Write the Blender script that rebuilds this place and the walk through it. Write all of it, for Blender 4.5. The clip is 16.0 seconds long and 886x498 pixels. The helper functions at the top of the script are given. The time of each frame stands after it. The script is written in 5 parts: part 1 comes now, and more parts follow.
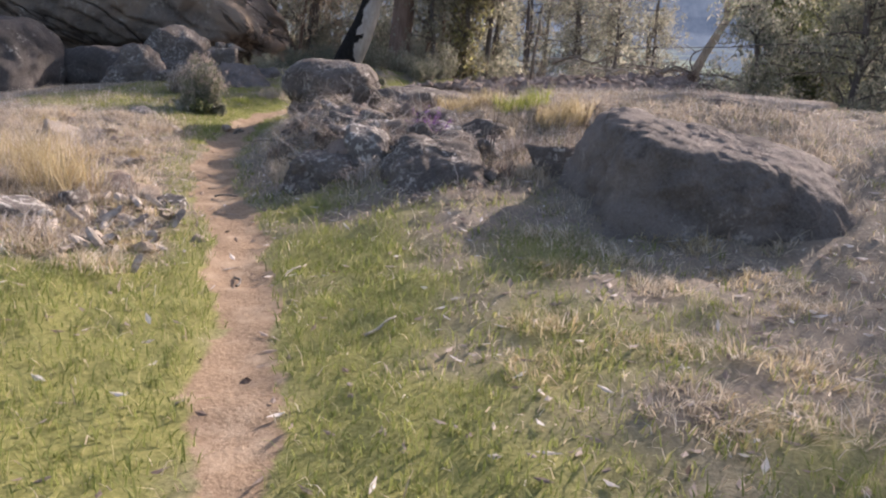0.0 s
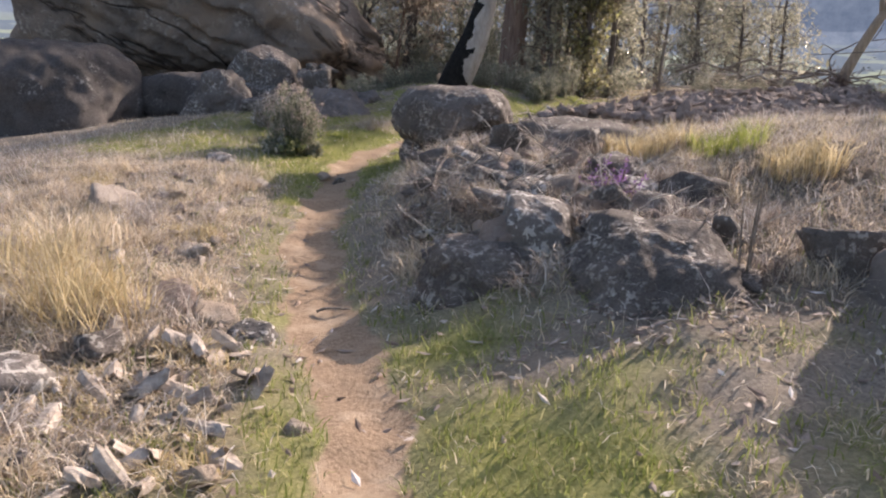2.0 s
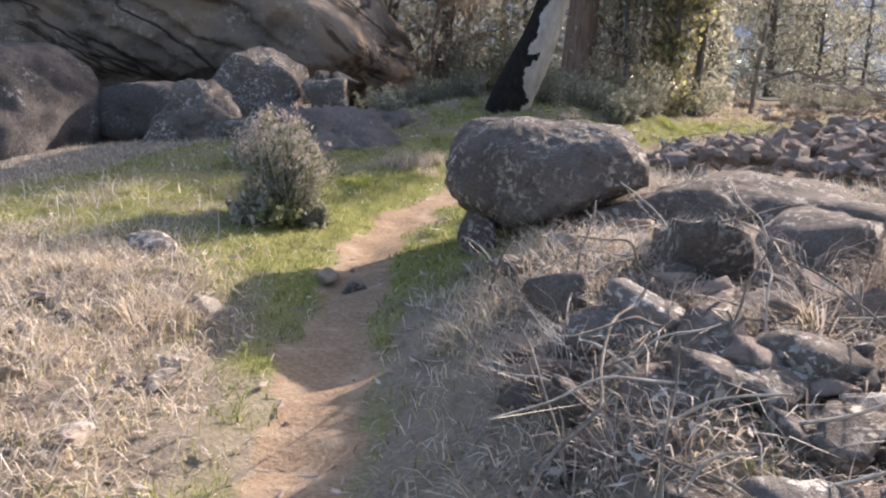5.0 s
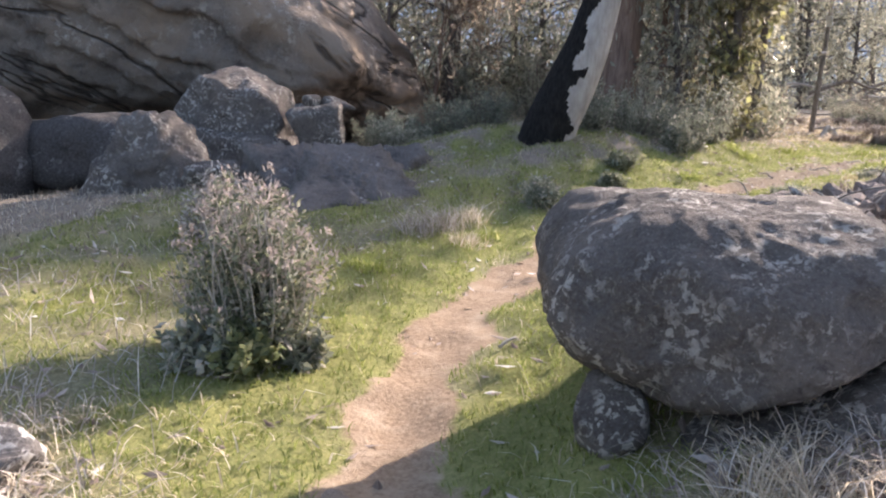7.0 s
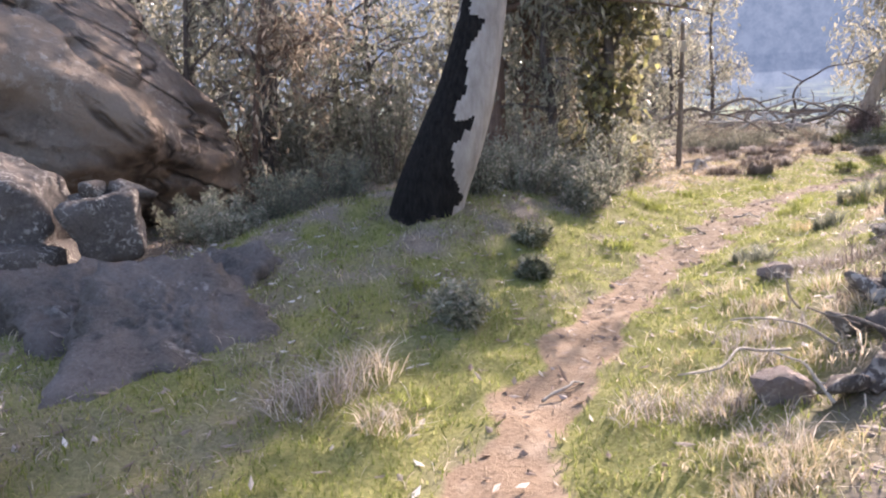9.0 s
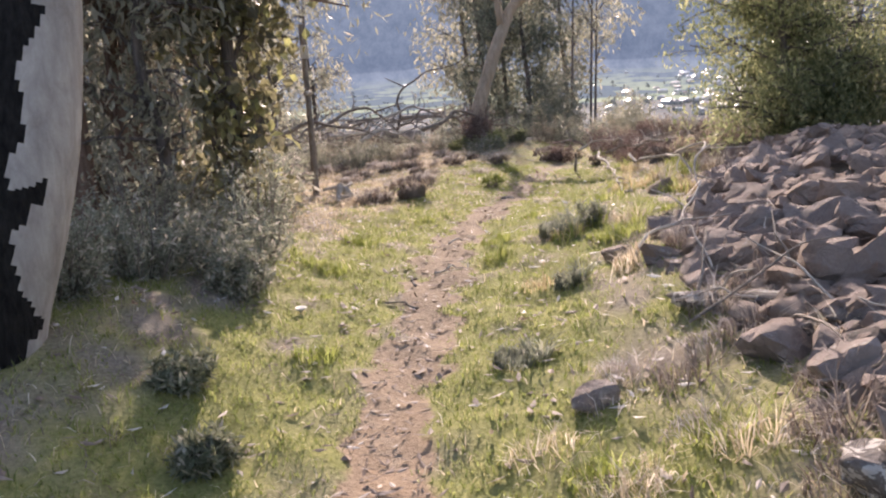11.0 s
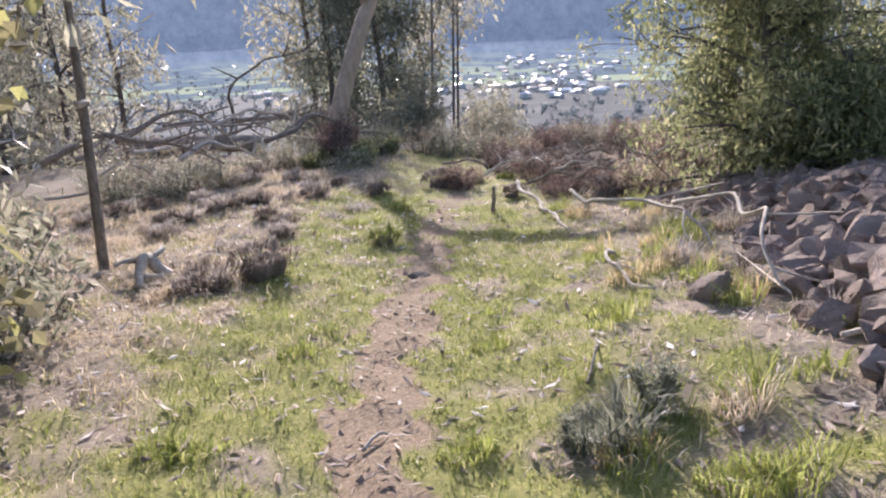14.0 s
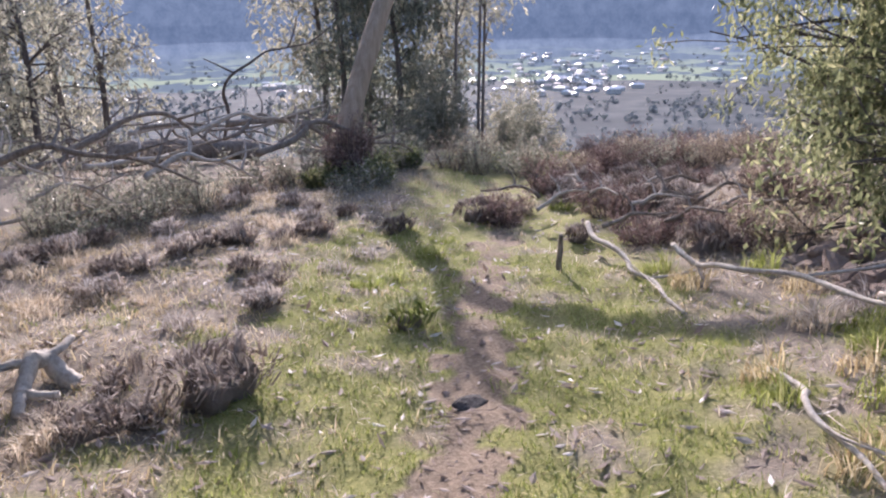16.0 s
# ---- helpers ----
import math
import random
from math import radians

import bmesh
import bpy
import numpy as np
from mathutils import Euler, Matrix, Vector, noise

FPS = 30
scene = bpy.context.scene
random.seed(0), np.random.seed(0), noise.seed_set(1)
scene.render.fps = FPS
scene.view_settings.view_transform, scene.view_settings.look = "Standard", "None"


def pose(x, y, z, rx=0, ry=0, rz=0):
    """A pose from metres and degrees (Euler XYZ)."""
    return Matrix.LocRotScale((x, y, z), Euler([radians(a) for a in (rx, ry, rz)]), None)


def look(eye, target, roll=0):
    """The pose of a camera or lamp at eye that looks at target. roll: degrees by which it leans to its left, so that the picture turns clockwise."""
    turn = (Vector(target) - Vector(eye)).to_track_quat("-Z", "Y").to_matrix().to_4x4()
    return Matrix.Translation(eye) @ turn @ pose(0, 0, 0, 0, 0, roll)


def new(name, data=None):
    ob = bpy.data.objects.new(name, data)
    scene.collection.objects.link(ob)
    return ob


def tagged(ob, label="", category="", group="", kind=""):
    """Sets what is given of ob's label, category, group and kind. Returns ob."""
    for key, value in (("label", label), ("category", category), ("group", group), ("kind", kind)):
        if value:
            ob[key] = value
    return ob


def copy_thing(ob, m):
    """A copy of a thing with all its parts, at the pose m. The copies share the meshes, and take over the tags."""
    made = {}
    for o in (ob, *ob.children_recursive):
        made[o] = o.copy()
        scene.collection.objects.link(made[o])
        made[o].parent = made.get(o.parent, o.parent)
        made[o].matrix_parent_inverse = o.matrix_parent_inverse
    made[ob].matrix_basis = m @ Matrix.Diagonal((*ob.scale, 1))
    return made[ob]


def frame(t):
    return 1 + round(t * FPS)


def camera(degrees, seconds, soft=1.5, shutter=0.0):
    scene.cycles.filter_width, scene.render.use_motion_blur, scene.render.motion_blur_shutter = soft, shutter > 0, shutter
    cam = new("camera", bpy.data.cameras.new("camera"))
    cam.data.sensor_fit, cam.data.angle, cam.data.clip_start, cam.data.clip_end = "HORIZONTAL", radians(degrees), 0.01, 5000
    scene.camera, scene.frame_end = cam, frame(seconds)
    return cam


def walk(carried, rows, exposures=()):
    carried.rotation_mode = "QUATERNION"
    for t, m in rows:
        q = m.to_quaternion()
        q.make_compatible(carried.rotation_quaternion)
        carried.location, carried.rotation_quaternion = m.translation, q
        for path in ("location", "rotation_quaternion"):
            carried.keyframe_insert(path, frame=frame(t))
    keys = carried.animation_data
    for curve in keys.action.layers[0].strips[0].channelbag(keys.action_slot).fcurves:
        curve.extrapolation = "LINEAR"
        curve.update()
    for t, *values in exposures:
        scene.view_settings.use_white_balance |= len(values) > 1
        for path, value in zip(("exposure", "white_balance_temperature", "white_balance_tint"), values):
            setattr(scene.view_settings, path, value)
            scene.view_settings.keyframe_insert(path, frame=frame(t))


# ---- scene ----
cam = camera(56.7, 16.0, 2.15)
METRES, EYE, TILT, LEAN, TURN = 20.5, 1.5, 0.0, 0.0, 0.0
ROWS = [
    (0.0, 0.0, 0.0, 0.0, 1.3, -15.7, -4.64),
    (0.5, -0.0077, 0.0313, 0.0004, 3.52, -15.96, -4.71),
    (1.0, -0.0195, 0.0652, 0.0006, 6.26, -16.01, -4.04),
    (1.5, -0.0311, 0.0944, 0.0008, 7.02, -15.83, -2.81),
    (2.0, -0.0399, 0.1247, 0.0004, 6.81, -15.57, -2.43),
    (2.5, -0.047, 0.1566, -0.0004, 5.85, -15.45, -1.99),
    (3.0, -0.0518, 0.1873, -0.0009, 5.76, -15.43, -1.61),
    (3.5, -0.057, 0.2154, -0.0015, 6.4, -15.42, -1.74),
    (4.0, -0.0645, 0.2488, -0.0041, 7.22, -15.42, -1.91),
    (4.5, -0.0743, 0.2795, -0.0048, 8.13, -15.59, -2.81),
    (7.0, -0.1193, 0.4266, -0.0079, 7.22, -14.59, -1.7),
    (7.5, -0.1256, 0.4543, -0.0075, 5.35, -14.59, -1.23),
    (8.0, -0.1336, 0.4807, -0.0077, 1.55, -13.66, -0.52),
    (8.5, -0.1407, 0.5056, -0.0089, -2.25, -12.26, 0.88),
    (9.0, -0.1487, 0.5443, -0.0086, -6.71, -11.44, 1.86),
    (9.5, -0.1501, 0.5722, -0.0086, -14.05, -10.82, 2.77),
    (10.0, -0.1471, 0.6035, -0.008, -22.92, -10.86, 3.87),
    (12.5, -0.0906, 0.7521, 0.0034, -42.46, -13.59, 1.69),
    (13.0, -0.0751, 0.7759, 0.0036, -43.76, -13.46, 2.46),
    (13.5, -0.0539, 0.8047, 0.0035, -44.9, -13.64, 2.14),
    (14.0, -0.0334, 0.8284, 0.0041, -46.57, -14.04, 2.15),
    (14.5, -0.0159, 0.8466, 0.0047, -47.08, -14.16, 1.98),
    (15.0, 0.0048, 0.873, 0.0035, -47.12, -14.07, 1.94),
    (15.5, 0.0236, 0.8951, 0.0034, -46.56, -14.14, 1.64),
    (16.0, 0.0435, 0.9199, 0.0025, -45.56, -14.3, 0.98),
]
walk(cam, [(t, pose(0, 0, EYE, TILT, LEAN, TURN) @ pose(METRES * x, METRES * y, METRES * z, 90 + pitch, roll, yaw)) for t, x, y, z, yaw, pitch, roll in ROWS],
     [(0.0, 0.66, 6650, 22.5), (2.0, 0.76, 6800, 21.5), (3.5, 0.94, 6800, 20.4), (4.5, 1.05, 6700, 19.6), (7.0, 1.27, 6450, 20), (7.5, 1.4, 6500, 21), (8.0, 1.17, 6750, 19), (8.5, 1.44, 6650, 23), (9.0, 1.4, 6600, 26), (9.5, 1.4, 6700, 26),
      (10.2, 1.02, 6800, 26), (12.5, 1.08, 6350, 20), (13.0, 1.14, 6100, 21.5), (13.5, 0.96, 6400, 19), (14.0, 1.0, 6100, 22), (14.5, 0.98, 5800, 23), (15.0, 0.95, 5750, 25), (16.0, 0.86, 5900, 26)])

# ---- light ----
SUN_AZ, SUN_EL = 38.0, 24.5      # degrees: right of the first heading, above the horizon
world = bpy.data.worlds.new("sky")
scene.world = world
world.use_nodes = True
wn = world.node_tree
sky = wn.nodes.new("ShaderNodeTexSky")
sky.sky_type, sky.sun_disc = "NISHITA", False
sky.sun_elevation, sky.sun_rotation = radians(SUN_EL), radians(SUN_AZ)
sky.air_density, sky.dust_density, sky.ozone_density = 1.2, 2.0, 1.0
wn.links.new(sky.outputs[0], wn.nodes["Background"].inputs[0])
wn.nodes["Background"].inputs[1].default_value = 0.14
sun = new("sun", bpy.data.lights.new("sun", "SUN"))
sun.data.energy, sun.data.angle, sun.data.color = 5.0, radians(0.6), (1.0, 0.91, 0.79)
sa, se = radians(SUN_AZ), radians(SUN_EL)
to_sun = Vector((math.sin(sa) * math.cos(se), math.cos(sa) * math.cos(se), math.sin(se)))
sun.matrix_world = look(tuple(to_sun * 60), (0, 0, 0))

# ---- materials ----
def material(name, rough=0.9, spec=0.2):
    m = bpy.data.materials.new(name)
    m.use_nodes = True
    b = m.node_tree.nodes["Principled BSDF"]
    b.inputs["Roughness"].default_value = rough
    b.inputs["Specular IOR Level"].default_value = spec
    return m, m.node_tree, b


def node(t, kind, ins=None, operation="", feature="", data_type="", blend_type="", layer_name=""):
    n = t.nodes.new(kind)
    if operation:
        n.operation = operation
    if feature:
        n.feature = feature
    if data_type:
        n.data_type = data_type
    if blend_type:
        n.blend_type = blend_type
    if layer_name:
        n.layer_name = layer_name
    for k, v in (ins or {}).items():
        if isinstance(v, bpy.types.NodeSocket):
            t.links.new(v, n.inputs[k])
        else:
            n.inputs[k].default_value = v
    return n


def noise_tex(t, scale, detail=4.0, rough=0.6, vec=None, dist=0.0):
    n = node(t, "ShaderNodeTexNoise", {"Scale": scale, "Detail": detail, "Roughness": rough, "Distortion": dist})
    if vec is not None:
        t.links.new(vec, n.inputs["Vector"])
    return n.outputs["Fac"]


def ramp(t, fac, *stops):
    n = node(t, "ShaderNodeValToRGB", {"Fac": fac})
    e = n.color_ramp.elements
    while len(e) < len(stops):
        e.new(0.5)
    for el, (p, c) in zip(e, stops):
        el.position, el.color = p, (*c, 1) if len(c) == 3 else c
    return n.outputs["Color"]


def mix(t, fac, a, b, how="MIX"):
    n = node(t, "ShaderNodeMix", data_type="RGBA", blend_type=how)
    for key, v in ((0, fac), (6, a), (7, b)):
        if isinstance(v, bpy.types.NodeSocket):
            t.links.new(v, n.inputs[key])
        else:
            n.inputs[key].default_value = v if key == 0 else (*v, 1)
    return n.outputs[2]


def coords(t):
    return node(t, "ShaderNodeTexCoord").outputs["Object"]


def place(t):
    return node(t, "ShaderNodeNewGeometry").outputs["Position"]


def bump(t, b, height, strength=0.5, distance=0.02):
    n = node(t, "ShaderNodeBump", {"Height": height, "Strength": strength, "Distance": distance})
    t.links.new(n.outputs[0], b.inputs["Normal"])


G0, G1 = (0, 0, 0), (1, 1, 1)


def rock_material(name, dark, light, lichen=0.35, lichen_col=(0.42, 0.41, 0.36), scale=1.0, warm=None, cracks=False):
    m, t, b = material(name, 0.92, 0.15)
    v = place(t)
    big = noise_tex(t, 1.3 * scale, 6, 0.65, v)
    fine = noise_tex(t, 38 * scale, 5, 0.7, v)
    base = mix(t, ramp(t, big, (0.32, G0), (0.68, G1)), dark, light)
    base = mix(t, ramp(t, fine, (0.3, G0), (0.75, G1)), base, mix(t, 0.22, base, (0.5, 0.47, 0.43)))
    if warm:
        base = mix(t, ramp(t, noise_tex(t, 0.9, 5, 0.6, v, 0.6), (0.42, G0), (0.62, G1)), base, warm)
    edge = noise_tex(t, 15 * scale, 6, 0.66, v, 0.35)
    patch = ramp(t, edge, (0.535, G0), (0.555, G1))
    where = ramp(t, noise_tex(t, 2.4 * scale, 5, 0.65, v), (0.66 - lichen * 0.3, G0), (0.76 - lichen * 0.2, G1))
    speck = ramp(t, noise_tex(t, 75 * scale, 3, 0.6, v), (0.62, G0), (0.68, G1))
    base = mix(t, mix(t, 1.0, speck, (0.35, 0.35, 0.35), "MULTIPLY"), base, lichen_col)
    base = mix(t, mix(t, 1.0, patch, where, "MULTIPLY"), base, lichen_col)
    if cracks:
        mp = node(t, "ShaderNodeMapping", {"Vector": v, "Rotation": (0.1, -0.47, 0.0)})
        mp = node(t, "ShaderNodeMapping", {"Vector": mp.outputs[0], "Scale": (0.13, 0.13, 0.42)})
        band = noise_tex(t, 1.3, 5, 0.55, mp.outputs[0], 0.8)
        line = node(t, "ShaderNodeMath", {0: band, 1: 0.5}, operation="SUBTRACT")
        line = node(t, "ShaderNodeMath", {0: line.outputs[0]}, operation="ABSOLUTE")
        crack = ramp(t, line.outputs[0], (0.0, G0), (0.02, G1))
        base = mix(t, ramp(t, line.outputs[0], (0.002, (0.75, 0.75, 0.75)), (0.014, G0)), base, tuple(c * 0.4 for c in dark))
    black = ramp(t, noise_tex(t, 5.5 * scale, 6, 0.75, v, 0.4), (0.58, G0), (0.7, G1))
    base = mix(t, mix(t, 0.55, G0, black), base, tuple(c * 0.35 for c in dark))
    t.links.new(base, b.inputs["Base Color"])
    h = mix(t, 0.35, mix(t, 0.6, big, edge), fine)
    if cracks:
        h = mix(t, 0.38, mix(t, 0.5, h, noise_tex(t, 3.5, 8, 0.7, v, 0.6)), crack)
    bump(t, b, h, 1.0, 0.16 if cracks else 0.05)
    return m


GRANITE = rock_material("lichened_granite", (0.058, 0.047, 0.043), (0.165, 0.137, 0.12), 0.75, (0.5, 0.46, 0.41), 1.6)
BROWN_GRANITE = rock_material("brown_grey_granite", (0.085, 0.07, 0.062), (0.23, 0.19, 0.168), 0.35, (0.42, 0.38, 0.34), 1.2)
# granite again, darkened: the shade of the overhang is in the colour
SHADED_GRANITE = rock_material("shaded_granite", (0.028, 0.024, 0.024), (0.08, 0.068, 0.066), 0.35, (0.34, 0.32, 0.3))
TAN_GRANITE = rock_material("tan_granite", (0.075, 0.06, 0.053), (0.27, 0.22, 0.183), 0.5, (0.42, 0.37, 0.32), 0.6, (0.3, 0.23, 0.175), True)
SPOTTED_STONE = rock_material("spotted_pale_granite", (0.08, 0.07, 0.066), (0.2, 0.175, 0.16), 1.4, (0.56, 0.53, 0.49))
SLAB_GRANITE = rock_material("grey_slab_granite", (0.06, 0.05, 0.046), (0.19, 0.16, 0.145), 0.45, (0.4, 0.37, 0.35))
RUBBLE = rock_material("rubble_stone", (0.14, 0.108, 0.1), (0.36, 0.29, 0.26), 0.3, (0.45, 0.42, 0.38), 1.6, (0.27, 0.205, 0.165))
PALE_STONE = rock_material("pale_stone", (0.2, 0.165, 0.14), (0.46, 0.39, 0.33), 0.4, (0.55, 0.52, 0.47), 2.0, (0.42, 0.32, 0.23))


def leaf_material(name, a, b_, rough=0.55, glow=0.45, c=None, spec=0.25):
    m, t, b = material(name, rough, spec)
    r = node(t, "ShaderNodeNewGeometry").outputs["Random Per Island"]
    stops = [(0.0, a), (0.75, b_)] + ([(1.0, c)] if c else [])
    col = ramp(t, r, *stops)
    fine = noise_tex(t, 60, 3, 0.6, place(t))
    col = mix(t, 0.35, col, mix(t, 1.0, col, ramp(t, fine, (0.25, (0.35, 0.35, 0.35)), (0.75, (1.4, 1.4, 1.4))), "MULTIPLY"))
    t.links.new(col, b.inputs["Base Color"])
    tr = node(t, "ShaderNodeBsdfTranslucent", {"Color": col})
    mx = node(t, "ShaderNodeMixShader", {0: glow, 1: b.outputs[0], 2: tr.outputs[0]})
    t.links.new(mx.outputs[0], t.nodes["Material Output"].inputs[0])
    return m


GREEN_BLADE = leaf_material("green_grass", (0.15, 0.185, 0.05), (0.3, 0.33, 0.11), 0.6, 0.5, (0.5, 0.45, 0.24))
LIME_BLADE = leaf_material("bright_young_grass", (0.22, 0.25, 0.06), (0.36, 0.4, 0.125), 0.6, 0.55, (0.5, 0.48, 0.24))
STRAW = leaf_material("dry_straw", (0.46, 0.37, 0.265), (0.78, 0.67, 0.51), 0.7, 0.4, (0.86, 0.79, 0.7))
GOLD_STRAW = leaf_material("golden_straw", (0.4, 0.31, 0.17), (0.62, 0.52, 0.32), 0.65, 0.45, (0.74, 0.66, 0.48))
GREY_TWIG = leaf_material("grey_dead_stem", (0.28, 0.23, 0.2), (0.56, 0.5, 0.45), 0.85, 0.3, (0.8, 0.75, 0.69))
LITTER = leaf_material("bleached_leaf_litter", (0.2, 0.145, 0.12), (0.46, 0.38, 0.33), 0.65, 0.25, (0.85, 0.8, 0.76))
# gum leaf paled so its colour carries the haze over the far trees
HAZED_GUM_LEAF = leaf_material("hazed_gum_leaf", (0.2, 0.2, 0.145), (0.4, 0.39, 0.3), 0.36, 0.55, (0.52, 0.49, 0.4), 0.5)
DARK_LEAF = leaf_material("dark_shade_leaf", (0.13, 0.145, 0.115), (0.25, 0.265, 0.2), 0.45, 0.55, (0.4, 0.39, 0.3))
BRIGHT_LEAF = leaf_material("bright_green_leaf", (0.15, 0.175, 0.09), (0.33, 0.35, 0.18), 0.42, 0.6, (0.52, 0.5, 0.28))
SHRUB_LEAF = leaf_material("olive_sage_leaf", (0.11, 0.125, 0.075), (0.27, 0.28, 0.19), 0.6, 0.4, (0.46, 0.43, 0.36))
SAGE_LEAF = leaf_material("sage_grey_leaf", (0.2, 0.21, 0.15), (0.42, 0.42, 0.33), 0.7, 0.4, (0.66, 0.59, 0.52))
DRY_LEAF = leaf_material("dry_brown_leaf", (0.2, 0.155, 0.115), (0.4, 0.335, 0.255), 0.7, 0.5, (0.6, 0.53, 0.43))
BARK_CHIP = leaf_material("brown_bark_chip", (0.12, 0.085, 0.068), (0.34, 0.26, 0.21), 0.8, 0.1, (0.68, 0.6, 0.53))
CRUMB = leaf_material("soil_crumb", (0.13, 0.092, 0.073), (0.3, 0.22, 0.175), 0.95, 0.0, (0.42, 0.33, 0.27))
STALK_TOP = leaf_material("dry_flower_top", (0.3, 0.255, 0.225), (0.48, 0.41, 0.37), 0.8, 0.4, (0.6, 0.48, 0.44))
BURNT_STEM = leaf_material("burnt_stem", (0.13, 0.1, 0.085), (0.33, 0.27, 0.23), 0.85, 0.2, (0.5, 0.43, 0.36))
BRUSH = leaf_material("purple_brown_brush", (0.12, 0.08, 0.075), (0.28, 0.2, 0.18), 0.85, 0.25, (0.45, 0.36, 0.31))
PURPLE = leaf_material("purple_petal", (0.27, 0.12, 0.36), (0.42, 0.24, 0.5), 0.6, 0.4)
BROAD_LEAF = leaf_material("broad_round_leaf", (0.14, 0.13, 0.09), (0.27, 0.25, 0.14), 0.5, 0.5, (0.4, 0.4, 0.17), 0.3)
RUSTY_LEAF = leaf_material("rusty_leaf", (0.2, 0.09, 0.05), (0.32, 0.17, 0.1), 0.6, 0.35)


def bark_material(name, a, b_, streak=(3.0, 3.0, 0.35), scale=9.0, strength=0.6):
    m, t, b = material(name, 0.9, 0.15)
    mp = node(t, "ShaderNodeMapping", {"Vector": place(t), "Scale": streak})
    s = noise_tex(t, scale, 6, 0.65, mp.outputs[0], 0.3)
    f = noise_tex(t, 60, 4, 0.6, place(t))
    col = mix(t, ramp(t, s, (0.33, G0), (0.66, G1)), a, b_)
    col = mix(t, mix(t, 0.3, G0, f), col, tuple(c * 0.5 for c in a))
    t.links.new(col, b.inputs["Base Color"])
    bump(t, b, mix(t, 0.35, s, f), strength, 0.03)
    return m


PALE_BARK = bark_material("smooth_grey_bark", (0.30, 0.265, 0.24), (0.5, 0.46, 0.42), (2, 2, 0.7), 6, 0.35)
CHAR = bark_material("charred_bark", (0.008, 0.007, 0.007), (0.03, 0.027, 0.025), (3, 3, 0.8), 12, 0.9)
RED_BARK = bark_material("red_brown_bark", (0.13, 0.085, 0.065), (0.3, 0.21, 0.165), (4, 4, 0.25), 7, 0.9)
DARK_BARK = bark_material("dark_bark", (0.09, 0.076, 0.068), (0.21, 0.18, 0.165), (4, 4, 0.3), 9, 0.8)
TAN_BARK = bark_material("tan_leaning_bark", (0.3, 0.235, 0.175), (0.5, 0.41, 0.32), (3, 3, 0.3), 6, 0.5)
DEAD_WOOD = bark_material("bleached_dead_wood", (0.34, 0.30, 0.26), (0.62, 0.57, 0.5), (3, 3, 3), 9, 0.5)
GREY_WOOD = bark_material("grey_weathered_wood", (0.15, 0.125, 0.105), (0.33, 0.29, 0.25), (3, 3, 1), 9, 0.5)


# ---- ground ----
PATH = [(0.5, -6.0), (-0.05, -1.5), (-0.35, 0.6), (-0.63, 2.35), (-1.0, 4.1), (-1.48, 5.65), (-2.12, 7.3), (-2.44, 8.4), (-2.72, 10.0),
        (-2.97, 11.8), (-2.83, 13.2), (-2.5, 14.1), (-1.9, 15.3), (-1.05, 16.6), (0.0, 17.85), (0.95, 18.98), (2.05, 20.1),
        (3.3, 21.1), (5.3, 22.8), (8.2, 24.9), (12.0, 28.0)]
PATH_A = np.array(PATH)


def smooth_np(a, b, x):
    u = np.clip((x - a) / (b - a), 0, 1)
    return u * u * (3 - 2 * u)


def path_side(x, y):
    """Signed distance from the middle of the path, to its right positive."""
    best, side = np.full(x.shape, 1e9), np.zeros(x.shape)
    for (ax, ay), (bx, by) in zip(PATH_A[:-1], PATH_A[1:]):
        ux, uy = bx - ax, by - ay
        f = np.clip(((x - ax) * ux + (y - ay) * uy) / (ux * ux + uy * uy), 0, 1)
        d = np.hypot(x - ax - f * ux, y - ay - f * uy)
        s = np.where((x - ax) * uy - (y - ay) * ux > 0, 1.0, -1.0)
        near = d < best
        best, side = np.where(near, d, best), np.where(near, s, side)
    return best * side


WAVES = np.random.default_rng(5).uniform(0, 1, (60, 4))


def lumps(x, y, size, amount, first=0, count=10):
    z = np.zeros(x.shape)
    for a, b, c, d in WAVES[first:first + count]:
        k = 6.28 / (size * (0.6 + 0.9 * b))
        z += np.sin(k * (x * math.cos(a * 6.28) + y * math.sin(a * 6.28)) + c * 6.28) * (0.5 + d)
    return z * amount / count


